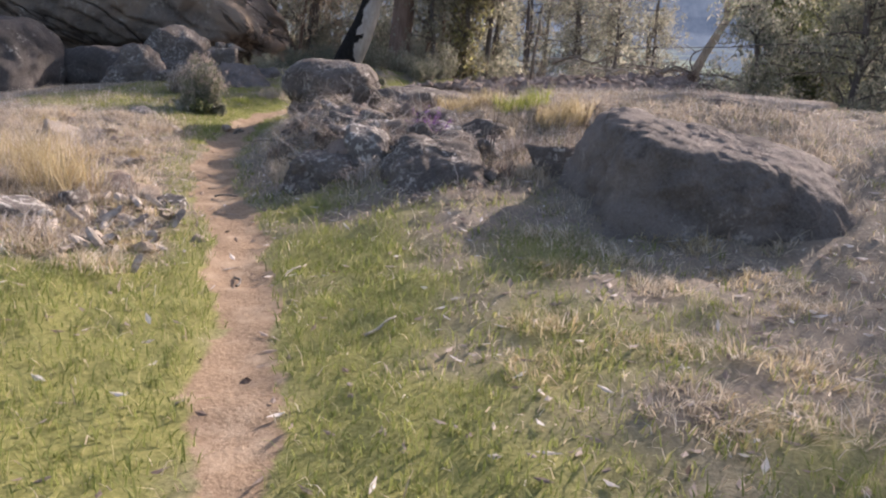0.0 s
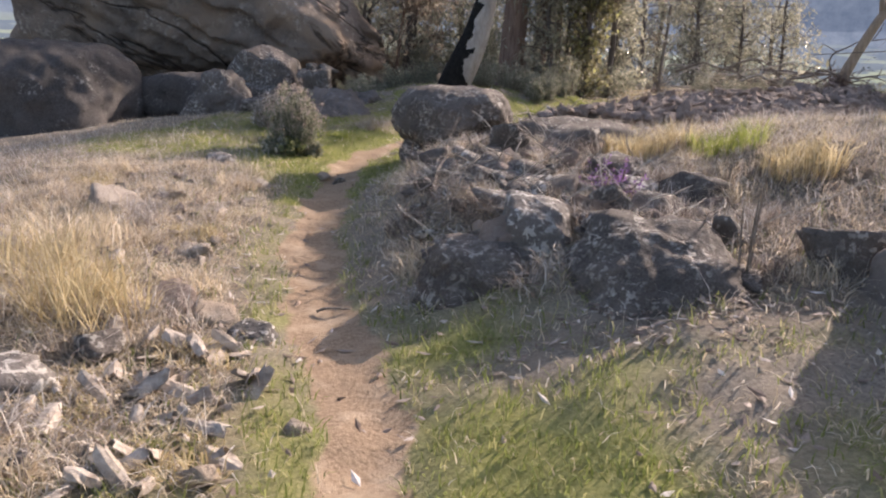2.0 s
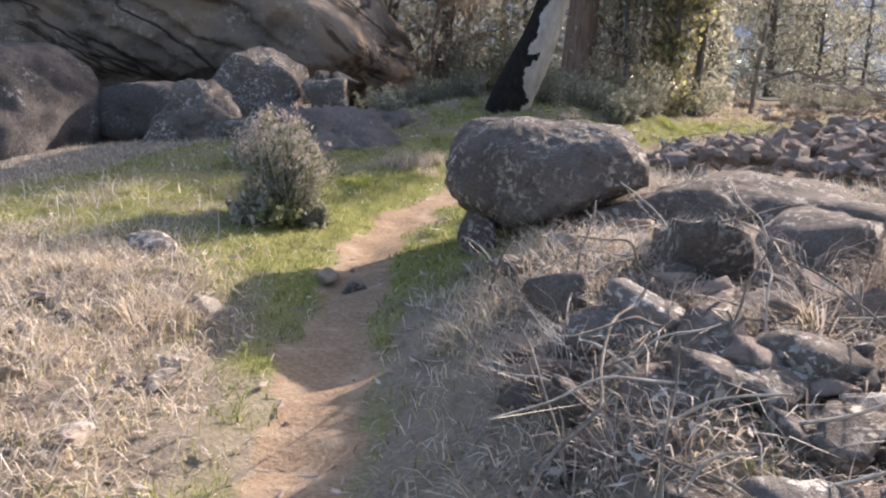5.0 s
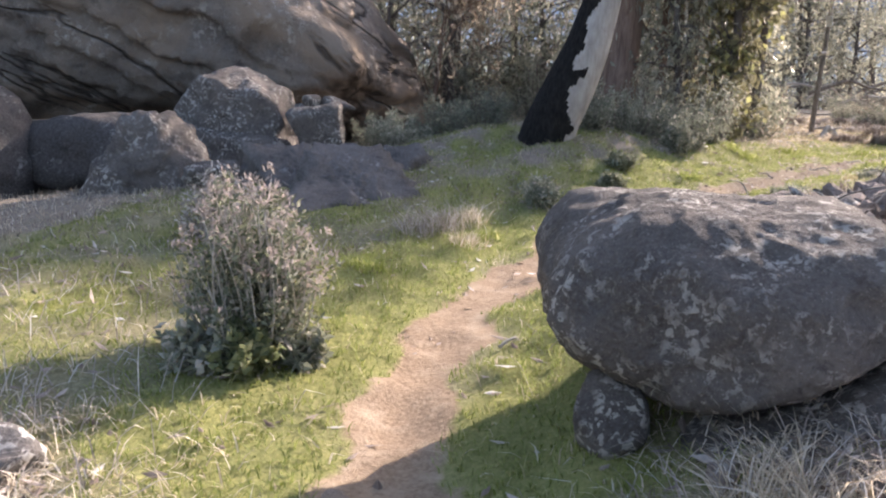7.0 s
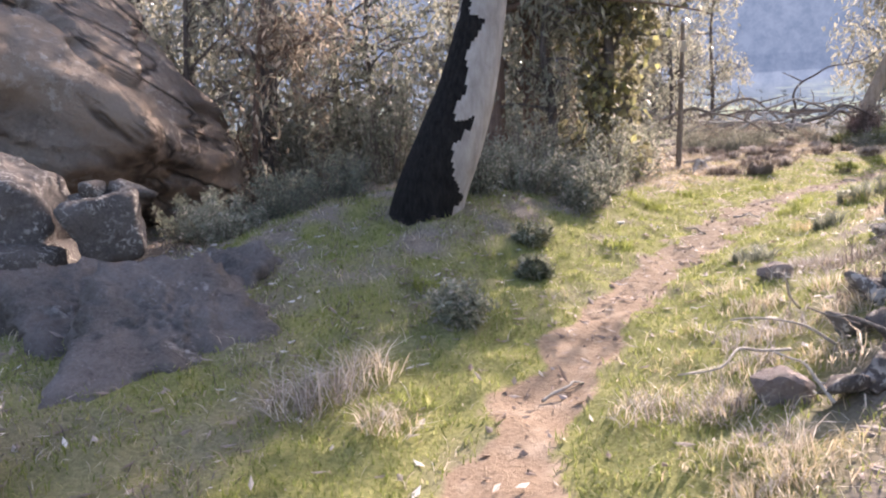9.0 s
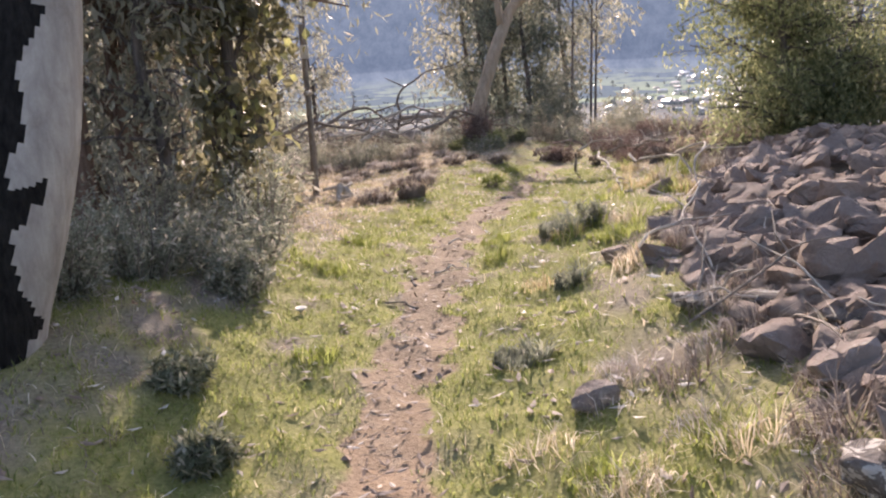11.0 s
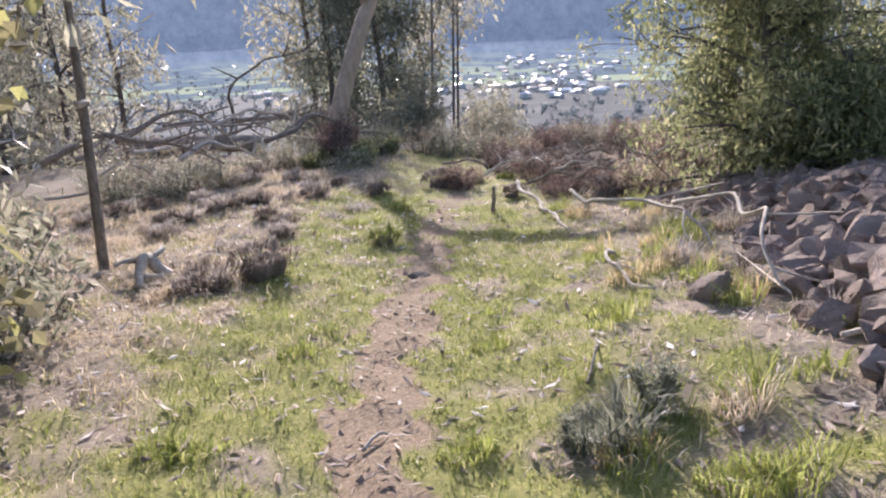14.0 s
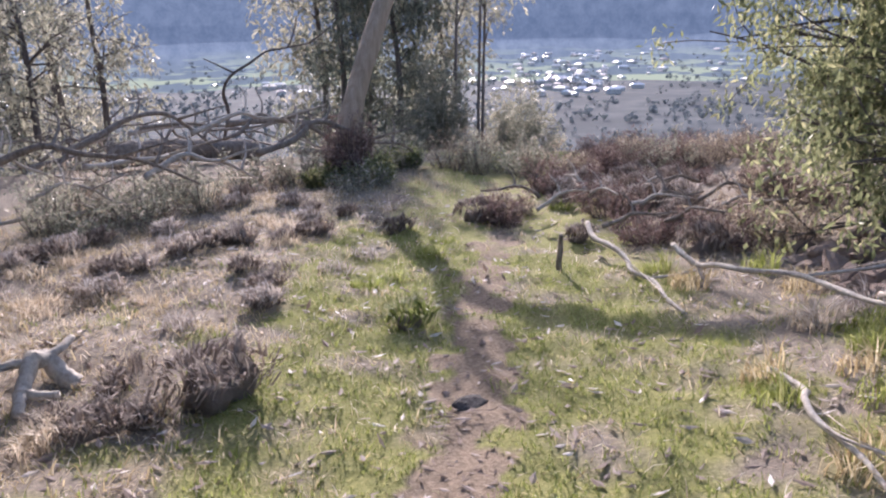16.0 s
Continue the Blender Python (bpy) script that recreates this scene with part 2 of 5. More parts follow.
def height(x, y):
    x, y = np.asarray(x, float), np.asarray(y, float)
    d = path_side(x, y)
    r = np.hypot(x + 1, y - 13)
    z = np.interp(y, (-4, 0, 5, 8, 14, 17, 19, 21.5, 26), (0.02, 0.0, -0.1, -0.13, -0.15, -0.06, -0.02, -0.14, -0.24))
    bank = np.interp(y, (-4, 0, 5, 7, 11, 15, 18, 21, 24), (0.1, 0.12, 0.2, 0.4, 0.48, 0.4, 0.25, 0.08, 0.0))
    z = z + (bank + 0.08 * np.exp(-((y - 9.3) / 0.9) ** 2)) * smooth_np(0.15, np.interp(y, (7.4, 8.4, 10.2, 11.0), (1.9, 1.3, 1.3, 1.9)), d)
    z = z + 0.45 * smooth_np(2.2, 5.5, d) * np.exp(-((y - 9.5) / 4.5) ** 2)
    z = z + 0.07 * smooth_np(0.3, 1.4, -d)
    z = z - 0.15 * np.clip(-d - 3.0, 0, 5) * smooth_np(9, 12, y) * smooth_np(24, 20, y)
    z = z - 0.045 * np.exp(-(d / 0.26) ** 2) * np.clip((21.5 - y) / 4, 0.25, 1)
    z = z + 0.3 * smooth_np(0.6, 1.6, -d) * np.exp(-((x + 2.3) / 1.7) ** 2 - ((y - 18.7) / 2.1) ** 2)
    near = 1 - smooth_np(20, 40, r)
    z = z + near * (lumps(x, y, 1.6, 0.10) * smooth_np(0.3, 1.2, abs(d)) + lumps(x, y, 0.4, 0.045, 10) + lumps(x, y, 0.16, 0.02, 22))
    w = np.maximum(r - 16.5, 0)
    z = z - np.minimum(0.12 * np.minimum(w, 8) ** 2 / 8 + 0.235 * np.maximum(w - 8, 0), 88)
    z = z + smooth_np(60, 200, r) * lumps(x, y, 320, 6, 30)
    return z


def h(x, y):
    return float(height(np.array([x]), np.array([y]))[0])


def axis(lo, hi, step, far, grow=1.11):
    mid = list(np.arange(lo, hi + step / 2, step))
    out, s, p = [], step, hi
    while p < far:
        s *= grow
        p += s
        out.append(p)
    left, s, p = [], step, lo
    while p > -far:
        s *= grow
        p -= s
        left.append(p)
    return np.array(left[::-1] + mid + out)


def mesh_np(name, verts, faces, mat, smooth=True):
    """A mesh from arrays: faces all of one size."""
    me = bpy.data.meshes.new(name)
    verts, faces = np.asarray(verts, np.float32), np.asarray(faces, np.int32)
    n, k = faces.shape
    me.vertices.add(len(verts))
    me.vertices.foreach_set("co", verts.ravel())
    me.loops.add(n * k)
    me.loops.foreach_set("vertex_index", faces.ravel())
    me.polygons.add(n)
    me.polygons.foreach_set("loop_start", np.arange(0, n * k, k, dtype=np.int32))
    me.polygons.foreach_set("use_smooth", np.full(n, smooth))
    me.update(calc_edges=True)
    me.materials.append(mat)
    return me


def part(name, me, parent=None, label=""):
    ob = new(name, me)
    if parent is not None:
        ob.parent = parent
    if label:
        ob["label"] = label
    return ob


# cover of the ground: dirt of the path, green, dry
def cover(x, y):
    d = path_side(x, y)
    wob = lumps(x, y, 0.9, 0.14, 40) + lumps(x, y, 0.25, 0.08, 48) + smooth_np(15, 18, y) * lumps(x, y, 0.3, 0.3, 3)
    half = np.interp(y, (0, 4.5, 7, 12, 16, 20, 23), (0.14, 0.14, 0.17, 0.165, 0.15, 0.18, 0.14))
    dirt = 1 - smooth_np(half - 0.06, half + 0.09, abs(d) + wob)
    dirt = dirt * np.interp(y, (16, 19, 22, 25), (1, 0.74, 0.68, 0.3))
    green = np.exp(-((abs(d) - 0.55) / np.interp(y, (0, 4, 12, 17, 24), (0.9, 0.8, 0.75, 1.0, 1.0))) ** 2)
    left_meadow = smooth_np(5.2, 4.2, y) * smooth_np(0.0, 0.3, -d)
    right_meadow = 0.55 * smooth_np(9, 5.5, y) * smooth_np(0, 0.5, d) * smooth_np(3.2, 1.8, d)
    left_wood = 0.68 * smooth_np(10.2, 11.8, y) * smooth_np(21, 18.5, y) * smooth_np(0, 0.5, -d) * smooth_np(4.6, 3.0, -d)
    right_clearing = 0.6 * smooth_np(13, 14.5, y) * smooth_np(22, 20, y) * smooth_np(0, 0.3, d) * smooth_np(2.4, 1.5, d)
    green = np.clip(np.maximum(np.maximum(np.maximum(green, right_clearing), left_wood), np.maximum(left_meadow, right_meadow)) + lumps(x, y, 0.9, 0.5, 16) + smooth_np(14, 18, y) * (lumps(x, y, 0.5, 0.8, 33) - 0.08), 0, 1)
    green = green * (1 - smooth_np(11.4, 10.2, y) * (0.6 * smooth_np(4.3, 5.2, y) * smooth_np(0.3, 0.55, -d) + 0.85 * smooth_np(6.7, 7.4, y) * smooth_np(0.2, 0.4, d)))
    green = green * (1 - 0.5 * smooth_np(5.0, 6.2, y) * smooth_np(10.6, 9.8, y) * np.clip(0.9 + lumps(x, y, 0.7, 1.2, 9), 0, 1))
    green = green * (1 - smooth_np(20, 27, np.hypot(x + 1, y - 13)) * 0.6)
    return dirt, green, d


def build_ground():
    xs, ys = axis(-6.5, 7.0, 0.1, 4800), axis(1.0, 24.0, 0.1, 4800)
    gx, gy = np.meshgrid(xs, ys)
    v = np.stack([gx.ravel(), gy.ravel(), height(gx.ravel(), gy.ravel())], 1)
    nx, ny = len(xs), len(ys)
    i = (np.arange(ny - 1)[:, None] * nx + np.arange(nx - 1)[None]).ravel()
    m, t, b = material("hillside_soil", 0.95, 0.1)
    me = mesh_np("ground", v, np.stack([i, i + 1, i + nx + 1, i + nx], 1), m)
    dirt, green, d = cover(v[:, 0], v[:, 1])
    at = me.color_attributes.new("cover", "FLOAT_COLOR", "POINT")
    at.data.foreach_set("color", np.stack([dirt, green, smooth_np(15.5, 18.5, v[:, 1]), np.ones_like(d)], 1).astype(np.float32).ravel())
    p = place(t)
    sep = node(t, "ShaderNodeSeparateColor", {0: node(t, "ShaderNodeVertexColor", layer_name="cover").outputs[0]})
    fine, mid = noise_tex(t, 45, 6, 0.7, p), noise_tex(t, 5, 5, 0.65, p)
    soil = mix(t, ramp(t, fine, (0.3, G0), (0.7, G1)), (0.2, 0.14, 0.094), (0.4, 0.292, 0.2))
    soil = mix(t, ramp(t, mid, (0.5, G0), (0.72, G1)), soil, (0.44, 0.34, 0.245))
    humus = mix(t, ramp(t, fine, (0.3, G0), (0.7, G1)), (0.14, 0.103, 0.074), (0.37, 0.29, 0.21))
    soil = mix(t, sep.outputs[2], soil, humus)
    grass = mix(t, ramp(t, fine, (0.3, G0), (0.7, G1)), (0.14, 0.15, 0.045), (0.34, 0.32, 0.13))
    dry = mix(t, ramp(t, fine, (0.3, G0), (0.7, G1)), (0.12, 0.1, 0.08), (0.36, 0.31, 0.25))
    dry = mix(t, ramp(t, mid, (0.45, G0), (0.7, G1)), dry, (0.24, 0.195, 0.15))
    col = mix(t, ramp(t, sep.outputs[1], (0.3, G0), (0.85, G1)), dry, grass)
    edge = node(t, "ShaderNodeMath", {0: sep.outputs[0], 1: mid}, operation="ADD")
    col = mix(t, ramp(t, edge.outputs[0], (0.75, G0), (1.0, G1)), col, soil)
    # far country: dark bush and pale paddocks, haze painted in as blue-grey
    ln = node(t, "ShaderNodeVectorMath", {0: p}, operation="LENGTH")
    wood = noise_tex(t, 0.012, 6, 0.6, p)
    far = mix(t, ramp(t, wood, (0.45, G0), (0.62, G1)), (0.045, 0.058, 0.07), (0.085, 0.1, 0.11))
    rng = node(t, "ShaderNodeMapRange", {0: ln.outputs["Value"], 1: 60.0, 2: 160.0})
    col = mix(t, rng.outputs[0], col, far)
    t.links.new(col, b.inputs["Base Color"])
    bump(t, b, mix(t, 0.5, fine, mid), 0.8, 0.025)
    return tagged(new("ground", me), "grassy hillside ground with a worn reddish dirt footpath", "ground", kind="structure")


ground = build_ground()


# ---- rocks ----
def rock_mesh(name, seed, size, mat, cuts=10, sub=4, rough=0.08, squash=0.76, fine=0.035, sharp=30, flat=False):
    """An angular stone: random faces with worn edges and fine relief. size: half lengths."""
    bm = bmesh.new()
    bmesh.ops.create_icosphere(bm, subdivisions=sub, radius=1)
    rng = random.Random(seed)
    planes = []
    for k in range(6):
        n = Vector([(1 if k % 2 else -1) if k // 2 == q else 0 for q in range(3)])
        n += Vector((rng.gauss(0, 0.3), rng.gauss(0, 0.3), rng.gauss(0, 0.3)))
        planes.append((n.normalized(), rng.uniform(squash - 0.18, squash + 0.12)))
    for k in range(max(cuts - 6, 1)):
        n = Vector((rng.gauss(0, 1), rng.gauss(0, 1), rng.gauss(0, 0.8))).normalized()
        planes.append((n, rng.uniform(squash, squash + 0.2)))
    off = Vector((rng.uniform(-50, 50), rng.uniform(-50, 50), rng.uniform(-50, 50)))
    for v in bm.verts:
        d = v.co.normalized()
        s = sum(max(0.0, n.dot(d) / far) ** sharp for n, far in planes)
        c = d * min(1.5, max(s, 1e-9) ** (-1 / sharp))
        c *= 1 + rough * noise.fractal(c * 1.4 + off, 1.0, 2.0, 3) + fine * noise.fractal(c * 7 + off, 0.8, 2.1, 3)
        v.co = Vector((c.x * size[0], c.y * size[1], c.z * size[2]))
    me = bpy.data.meshes.new(name)
    bm.to_mesh(me)
    bm.free()
    me.polygons.foreach_set("use_smooth", [not flat] * len(me.polygons))
    me.materials.append(mat)
    return me


def rock(name, label, x, y, z, size, seed, mat=None, turn=(0, 0, 0), category="boulder", **more):
    """A rock with its middle at z above the datum."""
    ob = new(name, rock_mesh(name, seed, size, mat or GRANITE, **more))
    ob.matrix_world = pose(x, y, z, *turn)
    return tagged(ob, label, category)


# ---- tubes: trunks, limbs, sticks ----
def tube(points, radii, sides=8, seed=0, wobble=0.0):
    """Vertices and quads of a bent tapering tube, closed with a point at each end."""
    rng = random.Random(seed)
    P = [Vector(p) for p in points]
    vs, fs = [], []
    ref = Vector((0.3, 0.9, 0.2))
    for i, p in enumerate(P):
        tan = (P[min(i + 1, len(P) - 1)] - P[max(i - 1, 0)]).normalized()
        a = tan.cross(ref).normalized()
        b = tan.cross(a)
        for s in range(sides):
            w = s / sides * math.tau
            r = radii[i] * (1 + wobble * rng.uniform(-1, 1))
            vs.append(p + (a * math.cos(w) + b * math.sin(w)) * r)
    for i in range(len(P) - 1):
        for s in range(sides):
            fs.append((i * sides + s, i * sides + (s + 1) % sides, (i + 1) * sides + (s + 1) % sides, (i + 1) * sides + s))
    n = len(vs)
    vs += [P[0], P[-1]]
    last = (len(P) - 1) * sides
    for s in range(0, sides, 2):
        fs.append((n, (s + 2) % sides, (s + 1) % sides, s))
        fs.append((n + 1, last + s, last + s + 1, last + (s + 2) % sides))
    return vs, fs


def spline(points, steps=4):
    """Catmull-Rom through the points."""
    P = [Vector(p) for p in points]
    out = []
    for i in range(len(P) - 1):
        a, b, c, d = P[max(i - 1, 0)], P[i], P[i + 1], P[min(i + 2, len(P) - 1)]
        for s in range(steps):
            u = s / steps
            out.append(0.5 * (2 * b + (c - a) * u + (2 * a - 5 * b + 4 * c - d) * u * u + (3 * b - a - 3 * c + d) * u ** 3))
    return out + [P[-1]]


def tube_mesh(name, lines, mat, sides=8, seed=0, wobble=0.08, steps=4):
    """lines: (points, first radius, last radius)."""
    vs, fs = [], []
    for k, (pts, r0, r1) in enumerate(lines):
        pp = spline(pts, steps)
        rr = [r0 + (r1 - r0) * i / (len(pp) - 1) for i in range(len(pp))]
        v, f = tube(pp, rr, sides, seed + k, wobble)
        fs += [tuple(i + len(vs) for i in q) for q in f]
        vs += v
    return mesh_np(name, [tuple(v) for v in vs], fs, mat)


# ---- leaves and blades ----
def leaves_mesh(name, centres, n, spread, length, width, mat, seed, droop=0.5, lying=False):
    """n leaves round each of the centres; a leaf is a folded lance of two faces."""
    rng = np.random.default_rng(seed)
    c = np.repeat(np.asarray(centres, float), n, 0)
    sp = np.asarray(spread, float)
    q = rng.normal(0, 1, c.shape)
    q /= np.linalg.norm(q, axis=1)[:, None]
    c = c + q * (rng.uniform(0, 1, (len(c), 1)) ** 0.5) * sp
    a = rng.normal(0, 1, c.shape)
    a[:, 2] -= droop * 2
    if lying:
        a[:, 2] *= 0.15
    a /= np.linalg.norm(a, axis=1)[:, None]
    s = np.cross(a, rng.normal(0, 0.25, c.shape) + (0, 0, 1.0) if lying else rng.normal(0, 1, c.shape))
    s /= np.linalg.norm(s, axis=1)[:, None]
    L = length * rng.uniform(0.55, 1.25, (len(c), 1))
    W = width * rng.uniform(0.6, 1.2, (len(c), 1))
    nrm = np.cross(a, s)
    v = np.stack([c, c + a * L * 0.45 + s * W * 0.5 + nrm * W * 0.15, c + a * L, c + a * L * 0.45 - s * W * 0.5 + nrm * W * 0.15], 1).reshape(-1, 3)
    i = np.arange(len(c))[:, None] * 4
    return mesh_np(name, v, i + np.array([[0, 1, 2, 3]]), mat, False)


def blades_mesh(name, base, length, width, lean, mat, seed, bend=0.6):
    """Grass: each blade a bent strip of a quad and a tip, standing on its base point."""
    rng = np.random.default_rng(seed)
    base = np.asarray(base, float)
    n = len(base)
    L = np.broadcast_to(length, (n,)) * rng.uniform(0.5, 1.3, n)
    w = rng.uniform(0, math.tau, n)
    out = np.stack([np.cos(w), np.sin(w), np.zeros(n)], 1)
    side = np.stack([-np.sin(w), np.cos(w), np.zeros(n)], 1)
    tw = rng.uniform(-1, 1, n)[:, None]
    side = side * np.cos(tw) + out * np.sin(tw)
    ln = (np.broadcast_to(lean, (n,)) * rng.uniform(0.2, 1.5, n))[:, None]
    up = np.array([[0, 0, 1.0]])
    L, W = L[:, None], (np.broadcast_to(width, (n,)) * rng.uniform(0.6, 1.3, n))[:, None]
    d1 = up + out * ln * 0.6
    d1 /= np.linalg.norm(d1, axis=1)[:, None]
    d2 = up * (1 - bend * rng.uniform(0, 1.4, (n, 1))) + out * (ln * 1.6 + 0.2)
    d2 /= np.linalg.norm(d2, axis=1)[:, None]
    m = base + d1 * L * 0.5
    v = np.stack([base - side * W * 0.5, base + side * W * 0.5, m + side * W * 0.42, m - side * W * 0.42, m + d2 * L * 0.5], 1).reshape(-1, 3)
    i = np.arange(n)[:, None] * 5
    f = np.concatenate([i + np.array([[0, 1, 2]]), i + np.array([[0, 2, 3]]), i + np.array([[3, 2, 4]])], 0)
    return mesh_np(name, v, f, mat, False)


def on_ground(x, y, sink=0.01):
    return np.stack([x, y, height(x, y) - sink], 1)


def tuft(name, label, x, y, n, radius, length, width, mat, seed, lean=0.5, z=None, category="grass tuft", bend=0.6):
    """A tussock: blades that spring from one foot."""
    rng = np.random.default_rng(seed)
    a, r = rng.uniform(0, math.tau, n), radius * np.sqrt(rng.uniform(0, 1, n))
    bx, by = r * np.cos(a), r * np.sin(a)
    zz = height(bx + x, by + y) - h(x, y) - 0.02
    ob = new(name)
    ob.location = (x, y, h(x, y) if z is None else z)
    tagged(part("blade_mass", blades_mesh("blade_mass", np.stack([bx, by, zz if z is None else bx * 0], 1), length, width, lean, mat, seed, bend), ob), kind="stuff")
    return tagged(ob, label, category)


def shrub(name, label, x, y, size, high, leaf_mat, n_stems, per, leaf, seed, stem_mat=None, category="shrub", z=None, bare=0.0, tops=None):
    """A bush: stems from one foot with small leaves along them."""
    rng = random.Random(seed)
    foot = new(name)
    foot.location = (x, y, h(x, y) - 0.02 if z is None else z)
    lines, spots = [], []
    for k in range(n_stems):
        a, r = rng.uniform(0, math.tau), size * rng.uniform(0.25, 1.0)
        top = Vector((math.cos(a) * r, math.sin(a) * r, high * rng.uniform(0.5, 1.15) * (1 - 0.35 * (r / size) ** 2)))
        low = Vector((top.x * 0.45, top.y * 0.45, 0.0))
        midp = low.lerp(top, 0.5) + Vector((rng.uniform(-1, 1), rng.uniform(-1, 1), 0)) * size * 0.14
        lines.append(([low, midp, top], 0.007 * (0.6 + high), 0.002))
        for f in (0.1, 0.35, 0.6, 0.8, 1.0):
            if f < 0.5 or rng.random() > bare:
                spots.append(low.lerp(midp, f * 2) if f < 0.5 else midp.lerp(top, f * 2 - 1))
    tagged(part("stem_tangle", tube_mesh("stem_tangle", lines, stem_mat or GREY_WOOD, 4, seed, 0.1, 2), foot), kind="stuff")
    part("foliage", leaves_mesh("foliage", spots, per, size * 0.17, leaf[0], leaf[1], leaf_mat, seed, -0.1), foot)
    if tops:
        part("dry_top", leaves_mesh("dry_top", [tuple(Vector(q[0][2]) + Vector((0, 0, 0.03))) for q in lines], 12, size * 0.1, leaf[0] * 0.8, leaf[1] * 0.8, tops, seed + 1, -0.6), foot, "dry pinkish-grey flower tops")["kind"] = "stuff"
    return tagged(foot, label, category)


def gum(name, label, x, y, trunk, r0, r1, bark, leaf_mat, limbs, crown, seed, n_leaf=60, leaf=(0.11, 0.025), z=None, spread=0.45, category="tree"):
    """A tree: trunk points from its foot, limbs (from a height share, vector, radius), leaf clumps along the limbs."""
    foot = new(name)
    foot.location = (x, y, h(x, y) - 0.05 if z is None else z)
    part("trunk", tube_mesh("trunk", [(trunk, r0, r1)], bark, 14, seed, 0.07, 5), foot)
    rng = random.Random(seed)
    line = spline([Vector(p) for p in trunk], 6)
    wood, spots = [], []
    for share, way, rad in limbs:
        a = line[int(share * (len(line) - 1))]
        way = Vector(way)
        e = a + way
        mid = a + way * 0.5 + Vector((rng.uniform(-1, 1), rng.uniform(-1, 1), rng.uniform(0, 1))) * way.length * 0.12
        wood.append(([a, mid, e], rad, rad * 0.3))
        for k in range(crown):
            f = rng.uniform(0.35, 1.05)
            p = a.lerp(e, f) + Vector((rng.gauss(0, 1), rng.gauss(0, 1), rng.gauss(0, 0.8))) * way.length * 0.22
            wood.append(([a.lerp(e, f * 0.8), a.lerp(e, f * 0.9).lerp(p, 0.5), p], rad * 0.3, 0.006))
            spots.append(p)
    if wood:
        tagged(part("branchwork", tube_mesh("branchwork", wood, bark, 4, seed, 0.1, 2), foot), kind="stuff")
    if spots and n_leaf:
        part("crown", leaves_mesh("crown", spots, n_leaf, spread, leaf[0], leaf[1], leaf_mat, seed, 0.6), foot)
    return tagged(foot, label, category)


def stick(name, label, pts, r0, r1, mat=None, side=(), seed=1, category="dead branch"):
    """A dead branch on the ground, with side twigs as (share, vector)."""
    o = Vector(pts[0])
    pp = [Vector(p) - o for p in pts]
    rj = random.Random(seed)
    bent = [pp[0]]
    for a, c in zip(pp[:-1], pp[1:]):
        n = (c - a).length
        bent += [a.lerp(c, 0.5) + Vector((rj.gauss(0, 1), rj.gauss(0, 1), rj.gauss(0, 0.7))) * n * 0.075, c]
    pp = bent
    line = spline(pp, 4)
    lines = [(pp, r0, r1)]
    for share, way in side:
        a = line[int(share * (len(line) - 1))]
        w = Vector(way)
        lines.append(([a, a + w * 0.5 + Vector((w.y, -w.x, 0.1 * w.length)) * 0.12, a + w], r0 * 0.5, r1 * 0.6))
    ob = new(name, tube_mesh(name, lines, mat or DEAD_WOOD, 7, seed, 0.14, 4))
    ob.location = o
    return tagged(ob, label, category)


def faced_rock(name, label, centre, planes, seed, mat=None, sharp=9, sub=5, rough=0.05, fine=0.022, ledges=None, category="boulder", turn=(0, 0, 0)):
    """A rock bounded by faces (normal, distance from its middle in metres), edges rounded, with relief and split ledges."""
    bm = bmesh.new()
    bmesh.ops.create_icosphere(bm, subdivisions=sub, radius=1)
    ns = [(Vector(p[:3]).normalized(), p[3]) for p in planes]
    big = max(p[3] for p in planes)
    off = Vector((seed * 3.7, seed * 1.3, seed * 7.1))
    for v in bm.verts:
        d = v.co.normalized()
        s = sum(max(0.0, n.dot(d) / far) ** sharp for n, far in ns)
        c = d * s ** (-1 / sharp)
        c *= 1 + rough * 1.7 * (noise.fractal(c * (1.6 / big) + off, 0.8, 2.0, 4) + 0.4 * noise.noise(c * (6 / big) + off))
        chip = noise.noise(c * (2.6 / big) + off * 3)
        c *= 1 - 0.03 * max(0.0, min(1.0, (chip - 0.2) * 14))
        c += d * fine * big * noise.fractal(c * (14 / big) + off, 0.8, 2.1, 4)
        if ledges:
            n, gap, deep = ledges
            u = c.dot(n) / gap + 0.8 * noise.noise(c * (0.9 / gap) * 0.5 + off)
            f = u - math.floor(u)
            on = min(1.0, max(0.0, noise.noise(c * 0.4 + off * 2) + 0.55))
            c += d * deep * on * ((1 - f) ** 0.6 - 0.6 - (0.5 if f > 0.86 else 0.0))
            c += d * deep * noise.noise(Vector((math.floor(u) * 0.37, 3.3, 1.7)) + off)
        v.co = c
    me = bpy.data.meshes.new(name)
    bm.to_mesh(me)
    bm.free()
    me.polygons.foreach_set("use_smooth", [True] * len(me.polygons))
    me.materials.append(mat or GRANITE)
    ob = new(name, me)
    ob.matrix_world = pose(*centre, *turn)
    return tagged(ob, label, category)


